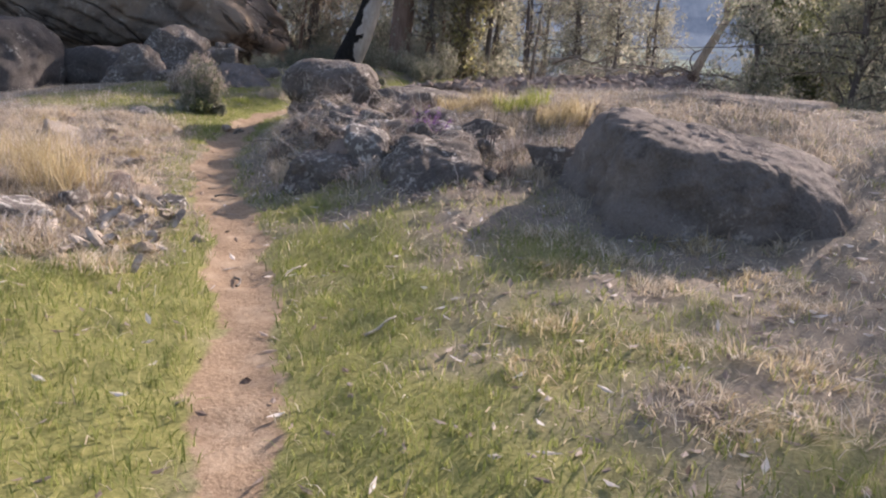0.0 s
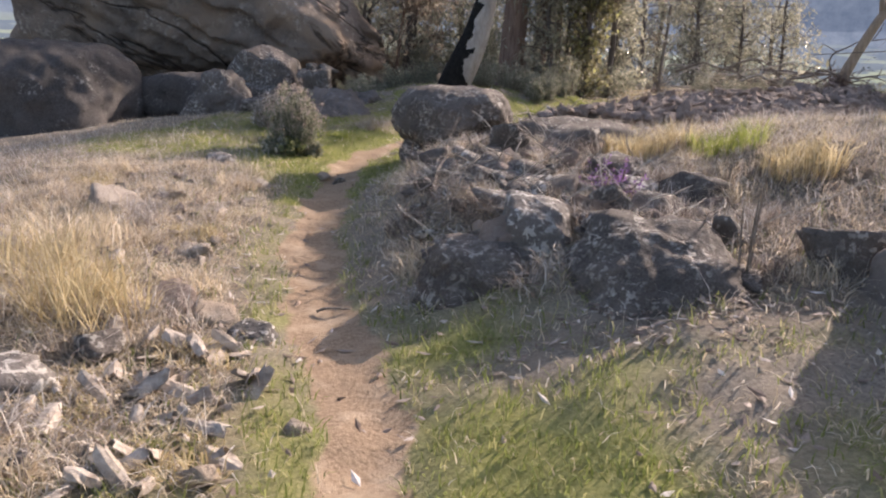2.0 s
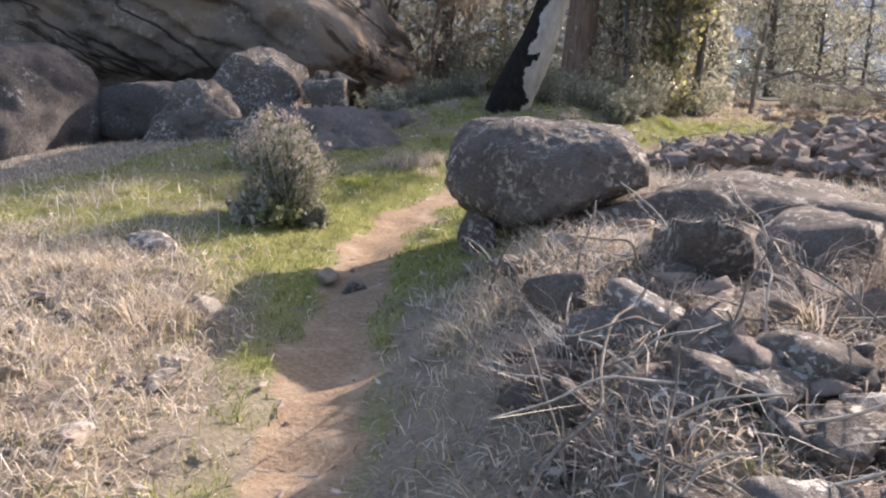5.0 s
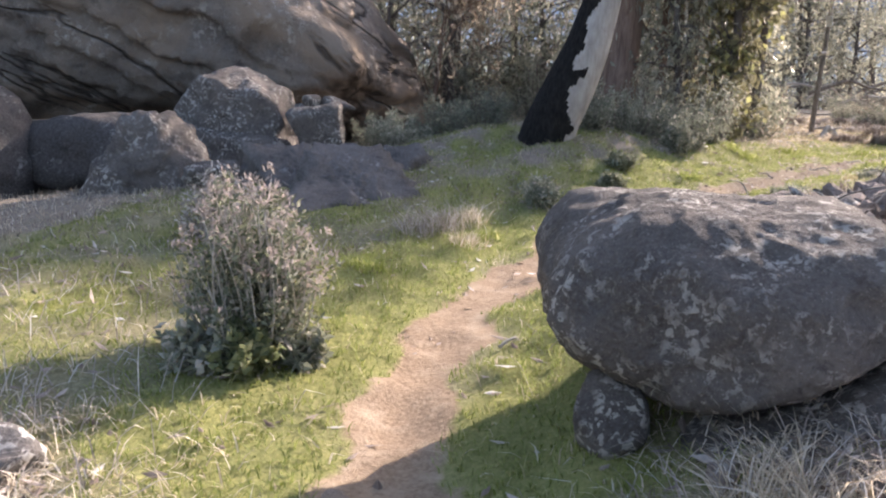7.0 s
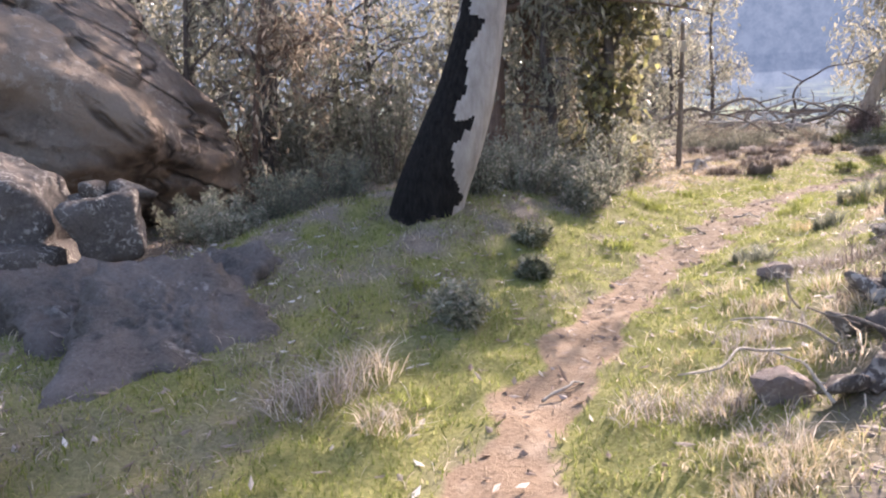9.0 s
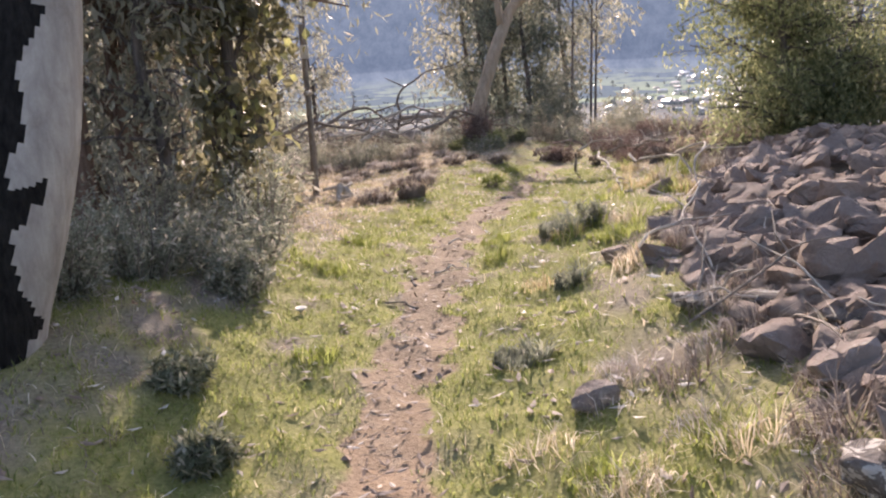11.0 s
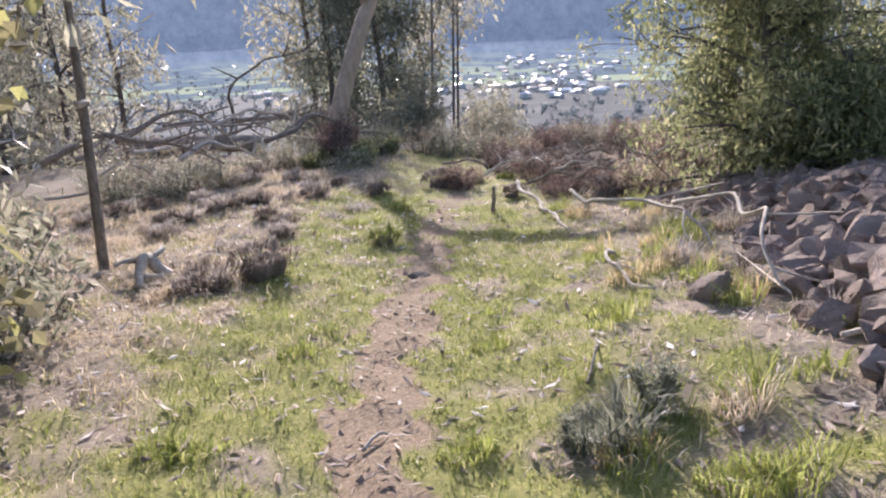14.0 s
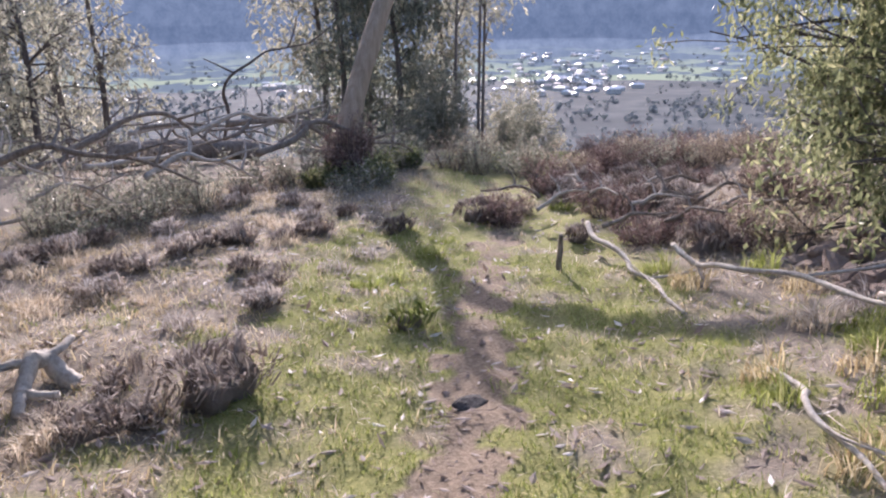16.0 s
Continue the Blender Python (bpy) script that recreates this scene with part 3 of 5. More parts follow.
# ---- the great boulder and the rocks at its foot ----
faced_rock("overhanging_boulder", "huge tan granite boulder with split ledges overhanging smaller rocks", (-7.5, 21.2, 1.7),
           [(0.84, 0.0, 0.54, 1.85), (0.1, -0.42, -0.9, 1.72), (0.05, -0.93, -0.3, 1.5), (0.1, -0.8, 0.6, 1.75), (0.5, -0.3, 0.81, 1.16), (0, 0, 1, 2.6), (-1, 0, 0, 4.6), (0, 1, 0, 2.2), (1, -0.1, -0.15, 2.95), (-0.2, 0.6, -0.8, 2)],
           3, TAN_GRANITE, 12, 6, 0.08, 0.015, (Vector((0.45, -0.1, 0.88)).normalized(), 0.5, 0.27))
# this boulder's shade is painted by its darker granite
faced_rock("boulder", "big round granite boulder, coloured dark for shade, few pale lichen spots", (-9.4, 16.5, -0.15),
           [(1, 0, 0, 1.3), (-1, 0, 0, 1.6), (0, -1, 0, 1.3), (0, 1, 0, 1.4), (0, 0, 1, 1.02), (0, 0, -1, 1.1), (0.6, -0.3, 0.7, 1.08)], 8, SHADED_GRANITE, 4, 5)
faced_rock("boulder", "blocky cracked granite boulder leaning on the huge boulder", (-6.3, 18.6, 0.38),
           [(1, 0, 0.1, 0.68), (-1, 0, 0.4, 0.62), (0.2, -1, 0.1, 0.42), (-0.4, -0.9, 0.1, 0.45), (0, 1, 0, 0.6), (0.3, -0.1, 1, 0.38), (0, 0, -1, 0.5), (-0.6, 0, 0.8, 0.5)], 14, GRANITE, 9, 5, 0.08)
faced_rock("boulder", "low granite block under a cracked boulder", (-6.1, 18.35, -0.05),
           [(1, 0, 0.3, 0.62), (-1, 0, 0, 0.75), (0, -1, 0.1, 0.4), (0, 1, 0, 0.6), (0.1, 0, 1, 0.2), (0, 0, -1, 0.3)], 17, GRANITE, 8, 4, 0.07)
faced_rock("boulder", "pointed grey boulder with white lichen patches", (-6.3, 16.5, 0.0),
           [(0.9, 0, 0.6, 0.4), (-0.85, 0, 0.6, 0.46), (0.3, -0.9, 0.3, 0.4), (-0.5, -0.8, 0.4, 0.42), (0, 1, 0.3, 0.45), (0, 0, 1, 0.5), (0, 0, -1, 0.35)], 21, GRANITE, 10, 5, 0.09)
# darker granite paints the gloom under the overhang
faced_rock("boulder", "grey granite boulder below the overhang, coloured dark for shade", (-7.5, 17.7, -0.08),
           [(1, 0, 0.1, 0.7), (-1, 0, 0.1, 0.8), (0, -1, 0.2, 0.5), (0, 1, 0, 0.6), (0, 0, 1, 0.42), (0, 0, -1, 0.4)], 25, SHADED_GRANITE, 5, 4, 0.08)
rock("boulder", "small upright grey stone wedged beside a boulder", -5.12, 18.4, 0.16, (0.34, 0.28, 0.38), 31, sharp=9, rough=0.14)
rock("boulder", "small pale stone lodged between boulders", -5.25, 18.5, 0.5, (0.14, 0.12, 0.12), 33, sub=3, sharp=9)
rock("boulder", "small dark stone lodged between boulders", -5.0, 18.6, 0.48, (0.2, 0.12, 0.09), 34, sub=3)
for k, (x, y, z, wide, long, turn) in enumerate([(-4.1, 15.75, -0.09, 0.5, 0.66, 10), (-4.8, 16.35, -0.14, 0.45, 0.5, 40), (-3.95, 16.75, -0.1, 0.4, 0.35, -20)]):
    faced_rock("rock_slab", ("broad" if k == 0 else "small") + " flat cracked granite slab sunk in the grass", (x, y, z),
               [(1, 0, 0.5, wide), (-1, 0, 0.2, wide), (0.2, -1, 0.6, long), (-0.1, 1, 0.3, long), (0.12 - 0.1 * k, -0.32, 1, 0.26), (0, 0, -1, 0.3)], 37 + 7 * k, SLAB_GRANITE, 20, 5, 0.13, 0.06, category="rock", turn=(0, 0, turn))
rock("boulder", "small grey stone in front of a pointed boulder", -5.5, 16.15, 0.0, (0.26, 0.2, 0.16), 39)

# ---- balanced rock and its base ----
faced_rock("balanced_rock", "rounded lichen-spotted granite boulder balanced on a low rock", (-1.74, 11.56, 0.55),
           [(-1, -0.1, -0.1, 0.66), (-0.35, -0.93, 0.0, 0.5), (-0.1, -0.5, 0.86, 0.35), (0.0, 0.08, 1, 0.27), (0.6, 0, 0.8, 0.44), (-0.65, -0.1, 0.75, 0.46), (0.38, -0.2, -0.9, 0.31), (-0.5, -0.3, -0.8, 0.5), (1, 0, 0.2, 0.6), (0, 1, 0, 0.6), (0.4, -0.9, 0.1, 0.6)],
           41, GRANITE, 14, 6, 0.05, 0.012)
faced_rock("base_rock", "low lichened granite outcrop carrying a balanced boulder", (-0.85, 11.55, 0.26),
           [(-1, -0.1, 0.3, 1.02), (-0.1, -1, 0.35, 0.5), (0, 1, 0.2, 0.8), (0.06, 0, 1, 0.3), (-0.38, 0.2, 0.9, 0.23), (1, 0, 0.25, 1.2), (0, 0, -1, 0.4)], 43, GRANITE, 8, 5, 0.07, category="rock")
rock("prop_stone", "rounded stone wedged under a balanced boulder", -2.17, 11.4, 0.1, (0.17, 0.19, 0.21), 45, sharp=7, rough=0.12, category="rock")

# ---- rocks along the right bank ----
faced_rock("boulder", "large grey wedge-shaped boulder with lichen in the grass", (1.95, 6.15, 0.36),
           [(-0.9, -0.15, 0.32, 0.82), (0.14, -0.1, 0.98, 0.42), (0, -1, 0.28, 0.62), (0.85, -0.1, 0.5, 0.95), (0, 1, 0.1, 0.8), (0, 0, -1, 0.6), (0.4, -0.6, 0.6, 0.68)], 51, BROWN_GRANITE, 12, 6, 0.06)
faced_rock("boulder", "low dark humped boulder overgrown with dry grass", (-0.08, 6.95, 0.14),
           [(-1, -0.2, 0.55, 0.46), (1, 0, 0.3, 0.42), (0, -1, 0.8, 0.4), (0, 1, 0, 0.4), (0.1, -0.1, 1, 0.31), (0, 0, -1, 0.5)], 55, GRANITE, 6, 5, 0.08)
faced_rock("boulder", "blocky stone with one white lichened face", (-0.79, 7.44, 0.23),
           [(-1, -0.1, 0.2, 0.2), (1, -0.2, 0.25, 0.22), (0.1, -1, 0.05, 0.2), (0, 1, 0, 0.25), (0.1, -0.1, 1, 0.23), (0, 0, -1, 0.4), (0.5, -0.5, 0.7, 0.27)], 58, SPOTTED_STONE, 12, 5, 0.06)
faced_rock("boulder", "low rounded boulder with lichen at the path", (-1.1, 7.2, 0.06),
           [(-1, -0.1, 0.4, 0.3), (1, 0, 0.3, 0.28), (0, -1, 0.4, 0.25), (0, 1, 0, 0.3), (0, 0, 1, 0.21), (0, 0, -1, 0.35)], 61, GRANITE, 6, 5, 0.08)
rock("boulder", "small rounded boulder in pale grass", 0.92, 7.15, 0.34, (0.3, 0.24, 0.22), 64)
rock("boulder", "brown stone leaning on a white lichened block", -1.03, 7.32, 0.17, (0.15, 0.14, 0.24), 65, RUBBLE, turn=(0, 14, 20))
rock("rock_slab", "pale flat rock ledge on the rise", 3.6, 10.1, 0.78, (1.1, 0.6, 0.18), 67, PALE_STONE, category="rock")
rock("rock_slab", "grey flat rock ledge on the rise", 3.3, 9.2, 0.72, (0.5, 0.4, 0.2), 68, category="rock")
rock("rock_slab", "pale broken rock edge among grass", 2.7, 7.9, 0.5, (0.7, 0.3, 0.12), 69, PALE_STONE, category="rock")
for k, (x, y, s, lab) in enumerate([(-0.35, 8.0, 0.17, "grey"), (0.05, 8.15, 0.2, "pale lichened"), (-0.6, 8.5, 0.16, "dark"), (0.35, 8.6, 0.2, "grey"), (-0.85, 8.9, 0.15, "dark"),
                                    (-0.2, 9.2, 0.18, "grey"), (-1.2, 8.75, 0.13, "brown"), (-1.05, 9.9, 0.25, "grey"), (-0.5, 10.2, 0.3, "grey lichened"), (-1.7, 9.6, 0.13, "dark")]):
    rock("stone", lab + " stone half buried in dry grass on the bank", x, y, h(x, y) + s * 0.25, (s * 1.2, s, s * 0.75), 70 + k, sub=3, category="stone", turn=(23 * k % 40 - 20, 31 * k % 40 - 20, k * 50))
for k, (x, y, s, mat) in enumerate([(-1.92, 5.0, 0.07, PALE_STONE), (-3.02, 5.4, 0.19, SPOTTED_STONE), (-2.75, 5.9, 0.12, GRANITE), (-3.3, 8.2, 0.08, PALE_STONE),
                                    (-4.15, 11.0, 0.13, SPOTTED_STONE), (-3.0, 7.6, 0.08, PALE_STONE), (-3.9, 9.0, 0.07, RUBBLE),
                                    (-3.05, 11.0, 0.07, PALE_STONE), (-2.85, 10.95, 0.07, GRANITE), (-3.45, 10.2, 0.1, PALE_STONE), (-1.7, 5.5, 0.05, PALE_STONE)]):
    rock("stone", ("small pale stone" if mat is PALE_STONE else "small grey stone") + " lying in dry grass beside the path", x, y, h(x, y) + s * 0.3, (s * 1.25, s, s * 0.7), 90 + k, mat, sub=3, category="stone", turn=(23 * k % 40 - 20, 31 * k % 40 - 20, k * 37))

for k, (x, y, s, mat) in enumerate([(-2.75, 6.6, 0.15, RUBBLE), (-2.45, 6.5, 0.11, PALE_STONE), (-2.2, 6.38, 0.1, SPOTTED_STONE), (-4.15, 8.7, 0.2, PALE_STONE), (-3.05, 7.65, 0.1, PALE_STONE)]):
    faced_rock("stone", "angular broken " + ("pale" if mat is PALE_STONE else "brown") + " stone slab tilted in dry grass", (x, y, h(x, y) + s * 0.08),
               [(1, 0.2, 0.3, s * 1.1), (-1, 0.1, 0.1, s), (0.1, -1, 0.2, s * 0.8), (-0.1, 1, 0.1, s * 0.8), (0.25, -0.3, 1, s * 0.5), (0, 0, -1, s * 0.6), (0.7, -0.7, 0.4, s * 0.95)], 260 + k, mat, 26, 4, 0.06, category="stone", turn=(0, k * 13 % 24 - 12, k * 67 % 110 - 50))

# loose stone fragments on the banks
FRAGMENTS = [rock_mesh("stone", 180 + k, (1.3, 0.95, 0.6), (PALE_STONE, RUBBLE, PALE_STONE, GRANITE)[k % 4], cuts=7, sub=3, rough=0.1, squash=0.72) for k in range(8)]
rng = random.Random(66)
for k in range(110):
    if k < 60:
        y = rng.uniform(4.6, 10.5)
        x = float(np.interp(y, PATH_A[:, 1], PATH_A[:, 0])) - rng.uniform(0.7, 2.4)
    else:
        y = rng.uniform(6.8, 11.2)
        x = float(np.interp(y, PATH_A[:, 1], PATH_A[:, 0])) + rng.uniform(0.8, 3.0)
    s = rng.uniform(0.02, 0.065) if k < 60 else rng.uniform(0.04, 0.12)
    ob = new("stone", FRAGMENTS[k % 8])
    ob.matrix_world = pose(x, y, h(x, y) + s * 0.25, rng.uniform(-25, 25), rng.uniform(-25, 25), rng.uniform(0, 360)) @ Matrix.Diagonal((s, s, s, 1))
    tagged(ob, ("small pale angular stone fragment in dry grass", "small brown angular stone fragment in dry grass", "small pale angular stone fragment in dry grass", "small grey angular stone fragment in dry grass")[k % 4], "stone", "stone fragments on the banks")

# heaps of shed bark and broken flat stones on the left bank
def bark_plate(seed, long, wide):
    """A curled strip of bark: an arched sheet with thickness and ragged ends."""
    r = random.Random(seed)
    rows, cols = 6, 5
    arch, twist, top = r.uniform(0.25, 0.6) * wide, r.uniform(-0.4, 0.4), []
    for i in range(rows):
        u = i / (rows - 1)
        for j in range(cols):
            w = (j / (cols - 1) - 0.5) * wide * (0.55 + 0.45 * math.sin(math.pi * (0.15 + 0.7 * u)))
            a = twist * (u - 0.5)
            z = arch * (1 - (2 * j / (cols - 1) - 1) ** 2) + r.gauss(0, 0.004)
            ragged = r.gauss(0, 0.06) * long if i in (0, rows - 1) else 0.0
            top.append(Vector(((u - 0.5) * long + ragged, w * math.cos(a) - z * math.sin(a), w * math.sin(a) + z * math.cos(a))))
    n = len(top)
    vs = top + [p - Vector((0, 0, 0.007)) for p in top]
    fs = []
    for i in range(rows - 1):
        for j in range(cols - 1):
            q = (i * cols + j, i * cols + j + 1, (i + 1) * cols + j + 1, (i + 1) * cols + j)
            fs += [q[::-1], tuple(k + n for k in q)]
    rim = [j for j in range(cols)] + [i * cols + cols - 1 for i in range(1, rows)] + [(rows - 1) * cols + j for j in range(cols - 2, -1, -1)] + [i * cols for i in range(rows - 2, 0, -1)]
    for a, b in zip(rim, rim[1:] + rim[:1]):
        fs.append((a, b, b + n, a + n))
    return mesh_np("bark_strip", [tuple(v) for v in vs], fs, SHED_BARK, False)


SHED_BARK = bark_material("shed_grey_bark", (0.26, 0.205, 0.165), (0.6, 0.53, 0.46), (1, 1, 1), 14, 0.6)
PLATES = [bark_plate(600 + k, 0.26 - 0.03 * (k % 4), 0.1 + 0.025 * (k % 3)) for k in range(9)]
rng = random.Random(81)
for k in range(105):
    if k < 55:
        x, y, up = rng.gauss(-2.2, 0.33), rng.gauss(5.5, 0.4), 0.07
    else:
        y = rng.uniform(4.9, 9.5)
        x, up = float(np.interp(y, PATH_A[:, 1], PATH_A[:, 0])) - rng.uniform(0.6, 2.2), 0.03
    if x > float(np.interp(y, PATH_A[:, 1], PATH_A[:, 0])) - 0.42:
        continue
    s = rng.uniform(0.3, 0.85)
    ob = new("bark_strip", PLATES[k % 9])
    ob.matrix_world = pose(x, y, h(x, y) + rng.uniform(0.0, up), rng.uniform(-40, 40), rng.uniform(-50, 35) if k < 55 else rng.uniform(-18, 18), rng.uniform(0, 360)) @ Matrix.Diagonal((s, s, s, 1))
    tagged(ob, "curled strip of bleached grey-brown bark on the dry bank", "bark", "shed bark on the bank")

# broken stones and flat slabs bedded in the litter of the stony bank
BROKEN = [rock_mesh("stone", 640 + k, (1.25, 0.95, 0.55), (RUBBLE, GRANITE, SPOTTED_STONE)[k % 3], cuts=8, sub=3, rough=0.08, squash=0.66, sharp=44) for k in range(9)]
for k in range(80):
    y = rng.uniform(7.3, 9.6)
    x = float(np.interp(y, PATH_A[:, 1], PATH_A[:, 0])) + rng.uniform(0.75, 2.7)
    s = rng.uniform(0.05, 0.16)
    ob = new("stone", BROKEN[k % 9])
    ob.matrix_world = pose(x, y, h(x, y) + s * 0.3, rng.uniform(-30, 30), rng.uniform(-30, 30), rng.uniform(0, 360)) @ Matrix.Diagonal((s, s, s, 1))
    tagged(ob, ("brown", "dark grey", "pale lichened")[k % 3] + " broken stone among dead stalks on the bank", "stone", "broken stones on the bank")

# ---- rubble bank ----
rng = random.Random(77)
STONES = [rock_mesh("stone", 200 + k, (1.15, 0.95 - 0.05 * (k % 3), 0.7), RUBBLE, cuts=10, sub=2, rough=0.1, squash=0.74, fine=0.02, sharp=40, flat=True) for k in range(10)]
EDGE = [(-1.25, 13.7), (-0.1, 15.3), (0.9, 16.4), (1.55, 17.2), (2.9, 18.2), (4.3, 19.05), (5.6, 20.1), (6.9, 21.4)]
pile = new("stone_pile")
tagged(pile, "long low pile of loose brown-grey rubble stones", "stone pile")


def pile_height(s, w):
    """The pile's surface above the ground at the share s of its length and w metres in from its edge."""
    tall = np.interp(s, (0, 0.2, 0.4, 0.6, 0.8, 1), (0.2, 0.27, 0.34, 0.42, 0.36, 0.15))
    return tall * min(1.0, w / 1.0) * (1 - 0.5 * max(0.0, (w - 1.6) / 1.2))


def edge_point(s, w):
    k = s * (len(EDGE) - 1)
    i = min(int(k), len(EDGE) - 2)
    a, b = Vector(EDGE[i]), Vector(EDGE[i + 1])
    d = (b - a).normalized()
    p = a.lerp(b, k - i) + Vector((d.y, -d.x)) * w
    return p.x, p.y


for k in range(300):
    s = min(1.0, max(0.0, rng.betavariate(1.05, 1.1))) if k > 110 else rng.uniform(0.2, 0.46)
    w = abs(rng.gauss(0.6, 0.75)) if k > 110 else rng.uniform(-0.12, 0.6)
    x, y = edge_point(s, w)
    r = rng.choice((0.06, 0.08, 0.1, 0.12, 0.15)) * rng.uniform(0.8, 1.15)
    r *= 0.72 if s < 0.22 else 1.0
    ob = new("stone", STONES[k % 10])
    ob.parent = pile
    ob.matrix_world = pose(x, y, h(x, y) + pile_height(s, w) - 0.02, rng.uniform(-50, 50), rng.uniform(-50, 50), rng.uniform(0, 360)) @ Matrix.Diagonal((r * rng.uniform(0.8, 1.35), r, r * rng.uniform(0.6, 1.1), 1))
SMALL = [rock_mesh("stone", 240 + k, (1.2, 0.9, 0.7), RUBBLE, cuts=9, sub=1, rough=0.1, squash=0.74, fine=0.0, sharp=30) for k in range(10)]
vs, fs = [], []
for k in range(1900):
    s, w = rng.random(), rng.uniform(0.1, 2.9)
    x, y = edge_point(s, w)
    r = rng.uniform(0.05, 0.125)
    m = pose(x, y, h(x, y) + pile_height(s, w) - 0.045, rng.uniform(-40, 40), rng.uniform(-40, 40), rng.uniform(0, 360)) @ Matrix.Diagonal((r, r, r, 1))
    me = SMALL[k % 10]
    n = len(vs)
    vs += [tuple(m @ v.co) for v in me.vertices]
    fs += [tuple(i + n for i in p.vertices) for p in me.polygons]
tagged(part("loose_rubble", mesh_np("loose_rubble", vs, fs, RUBBLE, False), pile), "loose smaller rubble between the larger stones", kind="stuff")
for k, (x, y, s) in enumerate([(3.5, 18.95, 0.12), (3.95, 18.8, 0.14), (1.3, 17.45, 0.1), (1.7, 17.4, 0.13), (-1.35, 14.15, 0.13), (-0.85, 13.6, 0.12), (-0.75, 14.3, 0.09), (-0.45, 14.5, 0.11), (-0.15, 14.9, 0.1), (-0.6, 13.85, 0.1), (0.05, 15.2, 0.14), (-0.95, 13.95, 0.1), (0.3, 15.6, 0.14), (-0.35, 16.0, 0.1)]):
    rock("stone", "brown angular stone at the foot of the rubble pile", x, y, h(x, y) + s * 0.25, (s * 1.15, s, s * 0.85), 120 + k, RUBBLE, cuts=12, sub=3, squash=0.7, sharp=44, flat=True, category="stone", turn=(17 * k % 50 - 25, 29 * k % 60 - 30, 40 * k))

rng = random.Random(83)
for k in range(40):
    x, y = edge_point(rng.uniform(0.0, 0.3), rng.uniform(-0.2, 0.6))
    s = rng.uniform(0.05, 0.13)
    ob = new("stone", BROKEN[k % 9])
    ob.matrix_world = pose(x, y, h(x, y) + s * 0.3, rng.uniform(-30, 30), rng.uniform(-30, 30), rng.uniform(0, 360)) @ Matrix.Diagonal((s, s, s, 1))
    tagged(ob, ("brown", "dark grey", "pale lichened")[k % 3] + " broken stone in dry grass beside the rubble", "stone", "broken stones at the end of the rubble")

# ---- trees by the path ----
def burnt_tree():
    foot = new("burnt_gum_tree")
    foot.location = (-2.5, 17.95, 0.0)
    pts = [(-0.06, 0, -0.35), (0.1, 0.0, 0.35), (0.3, 0.03, 0.85), (0.48, 0.06, 1.35), (0.64, 0.1, 2.1), (0.75, 0.15, 3.2), (0.9, 0.3, 5.0), (1.3, 0.2, 7.0)]
    line = spline(pts, 40)
    rr = [0.08 + 0.2 * (1 - i / (len(line) - 1)) + 0.05 * math.exp(-((i - 83) / 67) ** 2) + 0.13 * math.exp(-i / 18.5) for i in range(len(line))]
    v, f = tube(line, rr, 64, 5, 0.004)
    me = mesh_np("trunk", [tuple(p) for p in v], f, PALE_BARK)
    me.materials.append(CHAR)
    # the scar: a ragged charred strip on the side that faces the path
    levels, order = [q.z for q in line], list(range(len(line)))
    for p in me.polygons:
        c = p.center
        i = int(round(float(np.interp(c.z, levels, order))))
        side = (c - line[i])
        w = math.atan2(side.y, side.x)
        k = c.z
        reach = np.interp(k, (0.0, 0.3, 0.6, 1.0, 1.4, 1.65, 1.85, 2.0, 2.3, 2.6, 3.2), (2.2, 1.7, 1.35, 1.2, 1.0, 0.85, 0.4, 0.1, 0.6, 0.3, 0.0))
        reach += 0.75 * noise.noise(Vector((w * 0.9, k * 3.4, 2.0))) + 0.15 * noise.noise(Vector((w * 4, k * 14, 5.0)))
        turn_w = (w - radians(208) + math.pi) % math.tau - math.pi
        if abs(turn_w) < reach:
            p.material_index = 1
    part("trunk", me, foot, "pale smooth trunk with a black charred scar")
    limbs = [([pts[5], (1.3, -0.2, 4.0), (2.0, -0.5, 4.6)], 0.06, 0.015), ([pts[6], (0.3, 0.6, 6.0), (-0.4, 1.0, 7.0)], 0.06, 0.015), ([pts[7], (1.8, -0.3, 7.8), (2.4, -0.8, 8.2)], 0.05, 0.01)]
    tagged(part("branchwork", tube_mesh("branchwork", limbs, PALE_BARK, 7, 4, 0.05), foot), kind="stuff")
    spots = [tuple(Vector(p) + Vector((random.gauss(0, 0.6), random.gauss(0, 0.6), random.gauss(0, 0.4)))) for p in [(2.0, -0.5, 4.6), (-0.4, 1.0, 7.0), (2.4, -0.8, 8.2), (1.3, 0.2, 7.4)] for _ in range(12)]
    part("crown", leaves_mesh("crown", spots, 60, 0.4, 0.12, 0.025, HAZED_GUM_LEAF, 8, 0.6), foot)
    tagged(foot, "leaning pale gum tree with a black burn scar on its trunk", "tree")


burnt_tree()
# the three lowest limbs are added out of view to shade the grass
gum("stringybark_tree", "stout red-brown rough-barked gum tree behind the burnt one", -1.5, 20.7, [(0, 0, 0), (0.05, 0.1, 1.2), (0.12, 0.2, 3), (0.3, 0.2, 6)], 0.31, 0.16, RED_BARK, HAZED_GUM_LEAF,
    [(0.5, (1.9, -0.3, 0.3), 0.07), (0.55, (1.6, 0.5, 0.6), 0.07), (0.6, (2.4, -0.7, 0.5), 0.07), (0.7, (1.2, -0.4, 1.6), 0.07), (0.9, (-1.2, 0.5, 1.4), 0.07), (1.0, (0.5, 0.3, 1.8), 0.07)], 7, 12, 70)
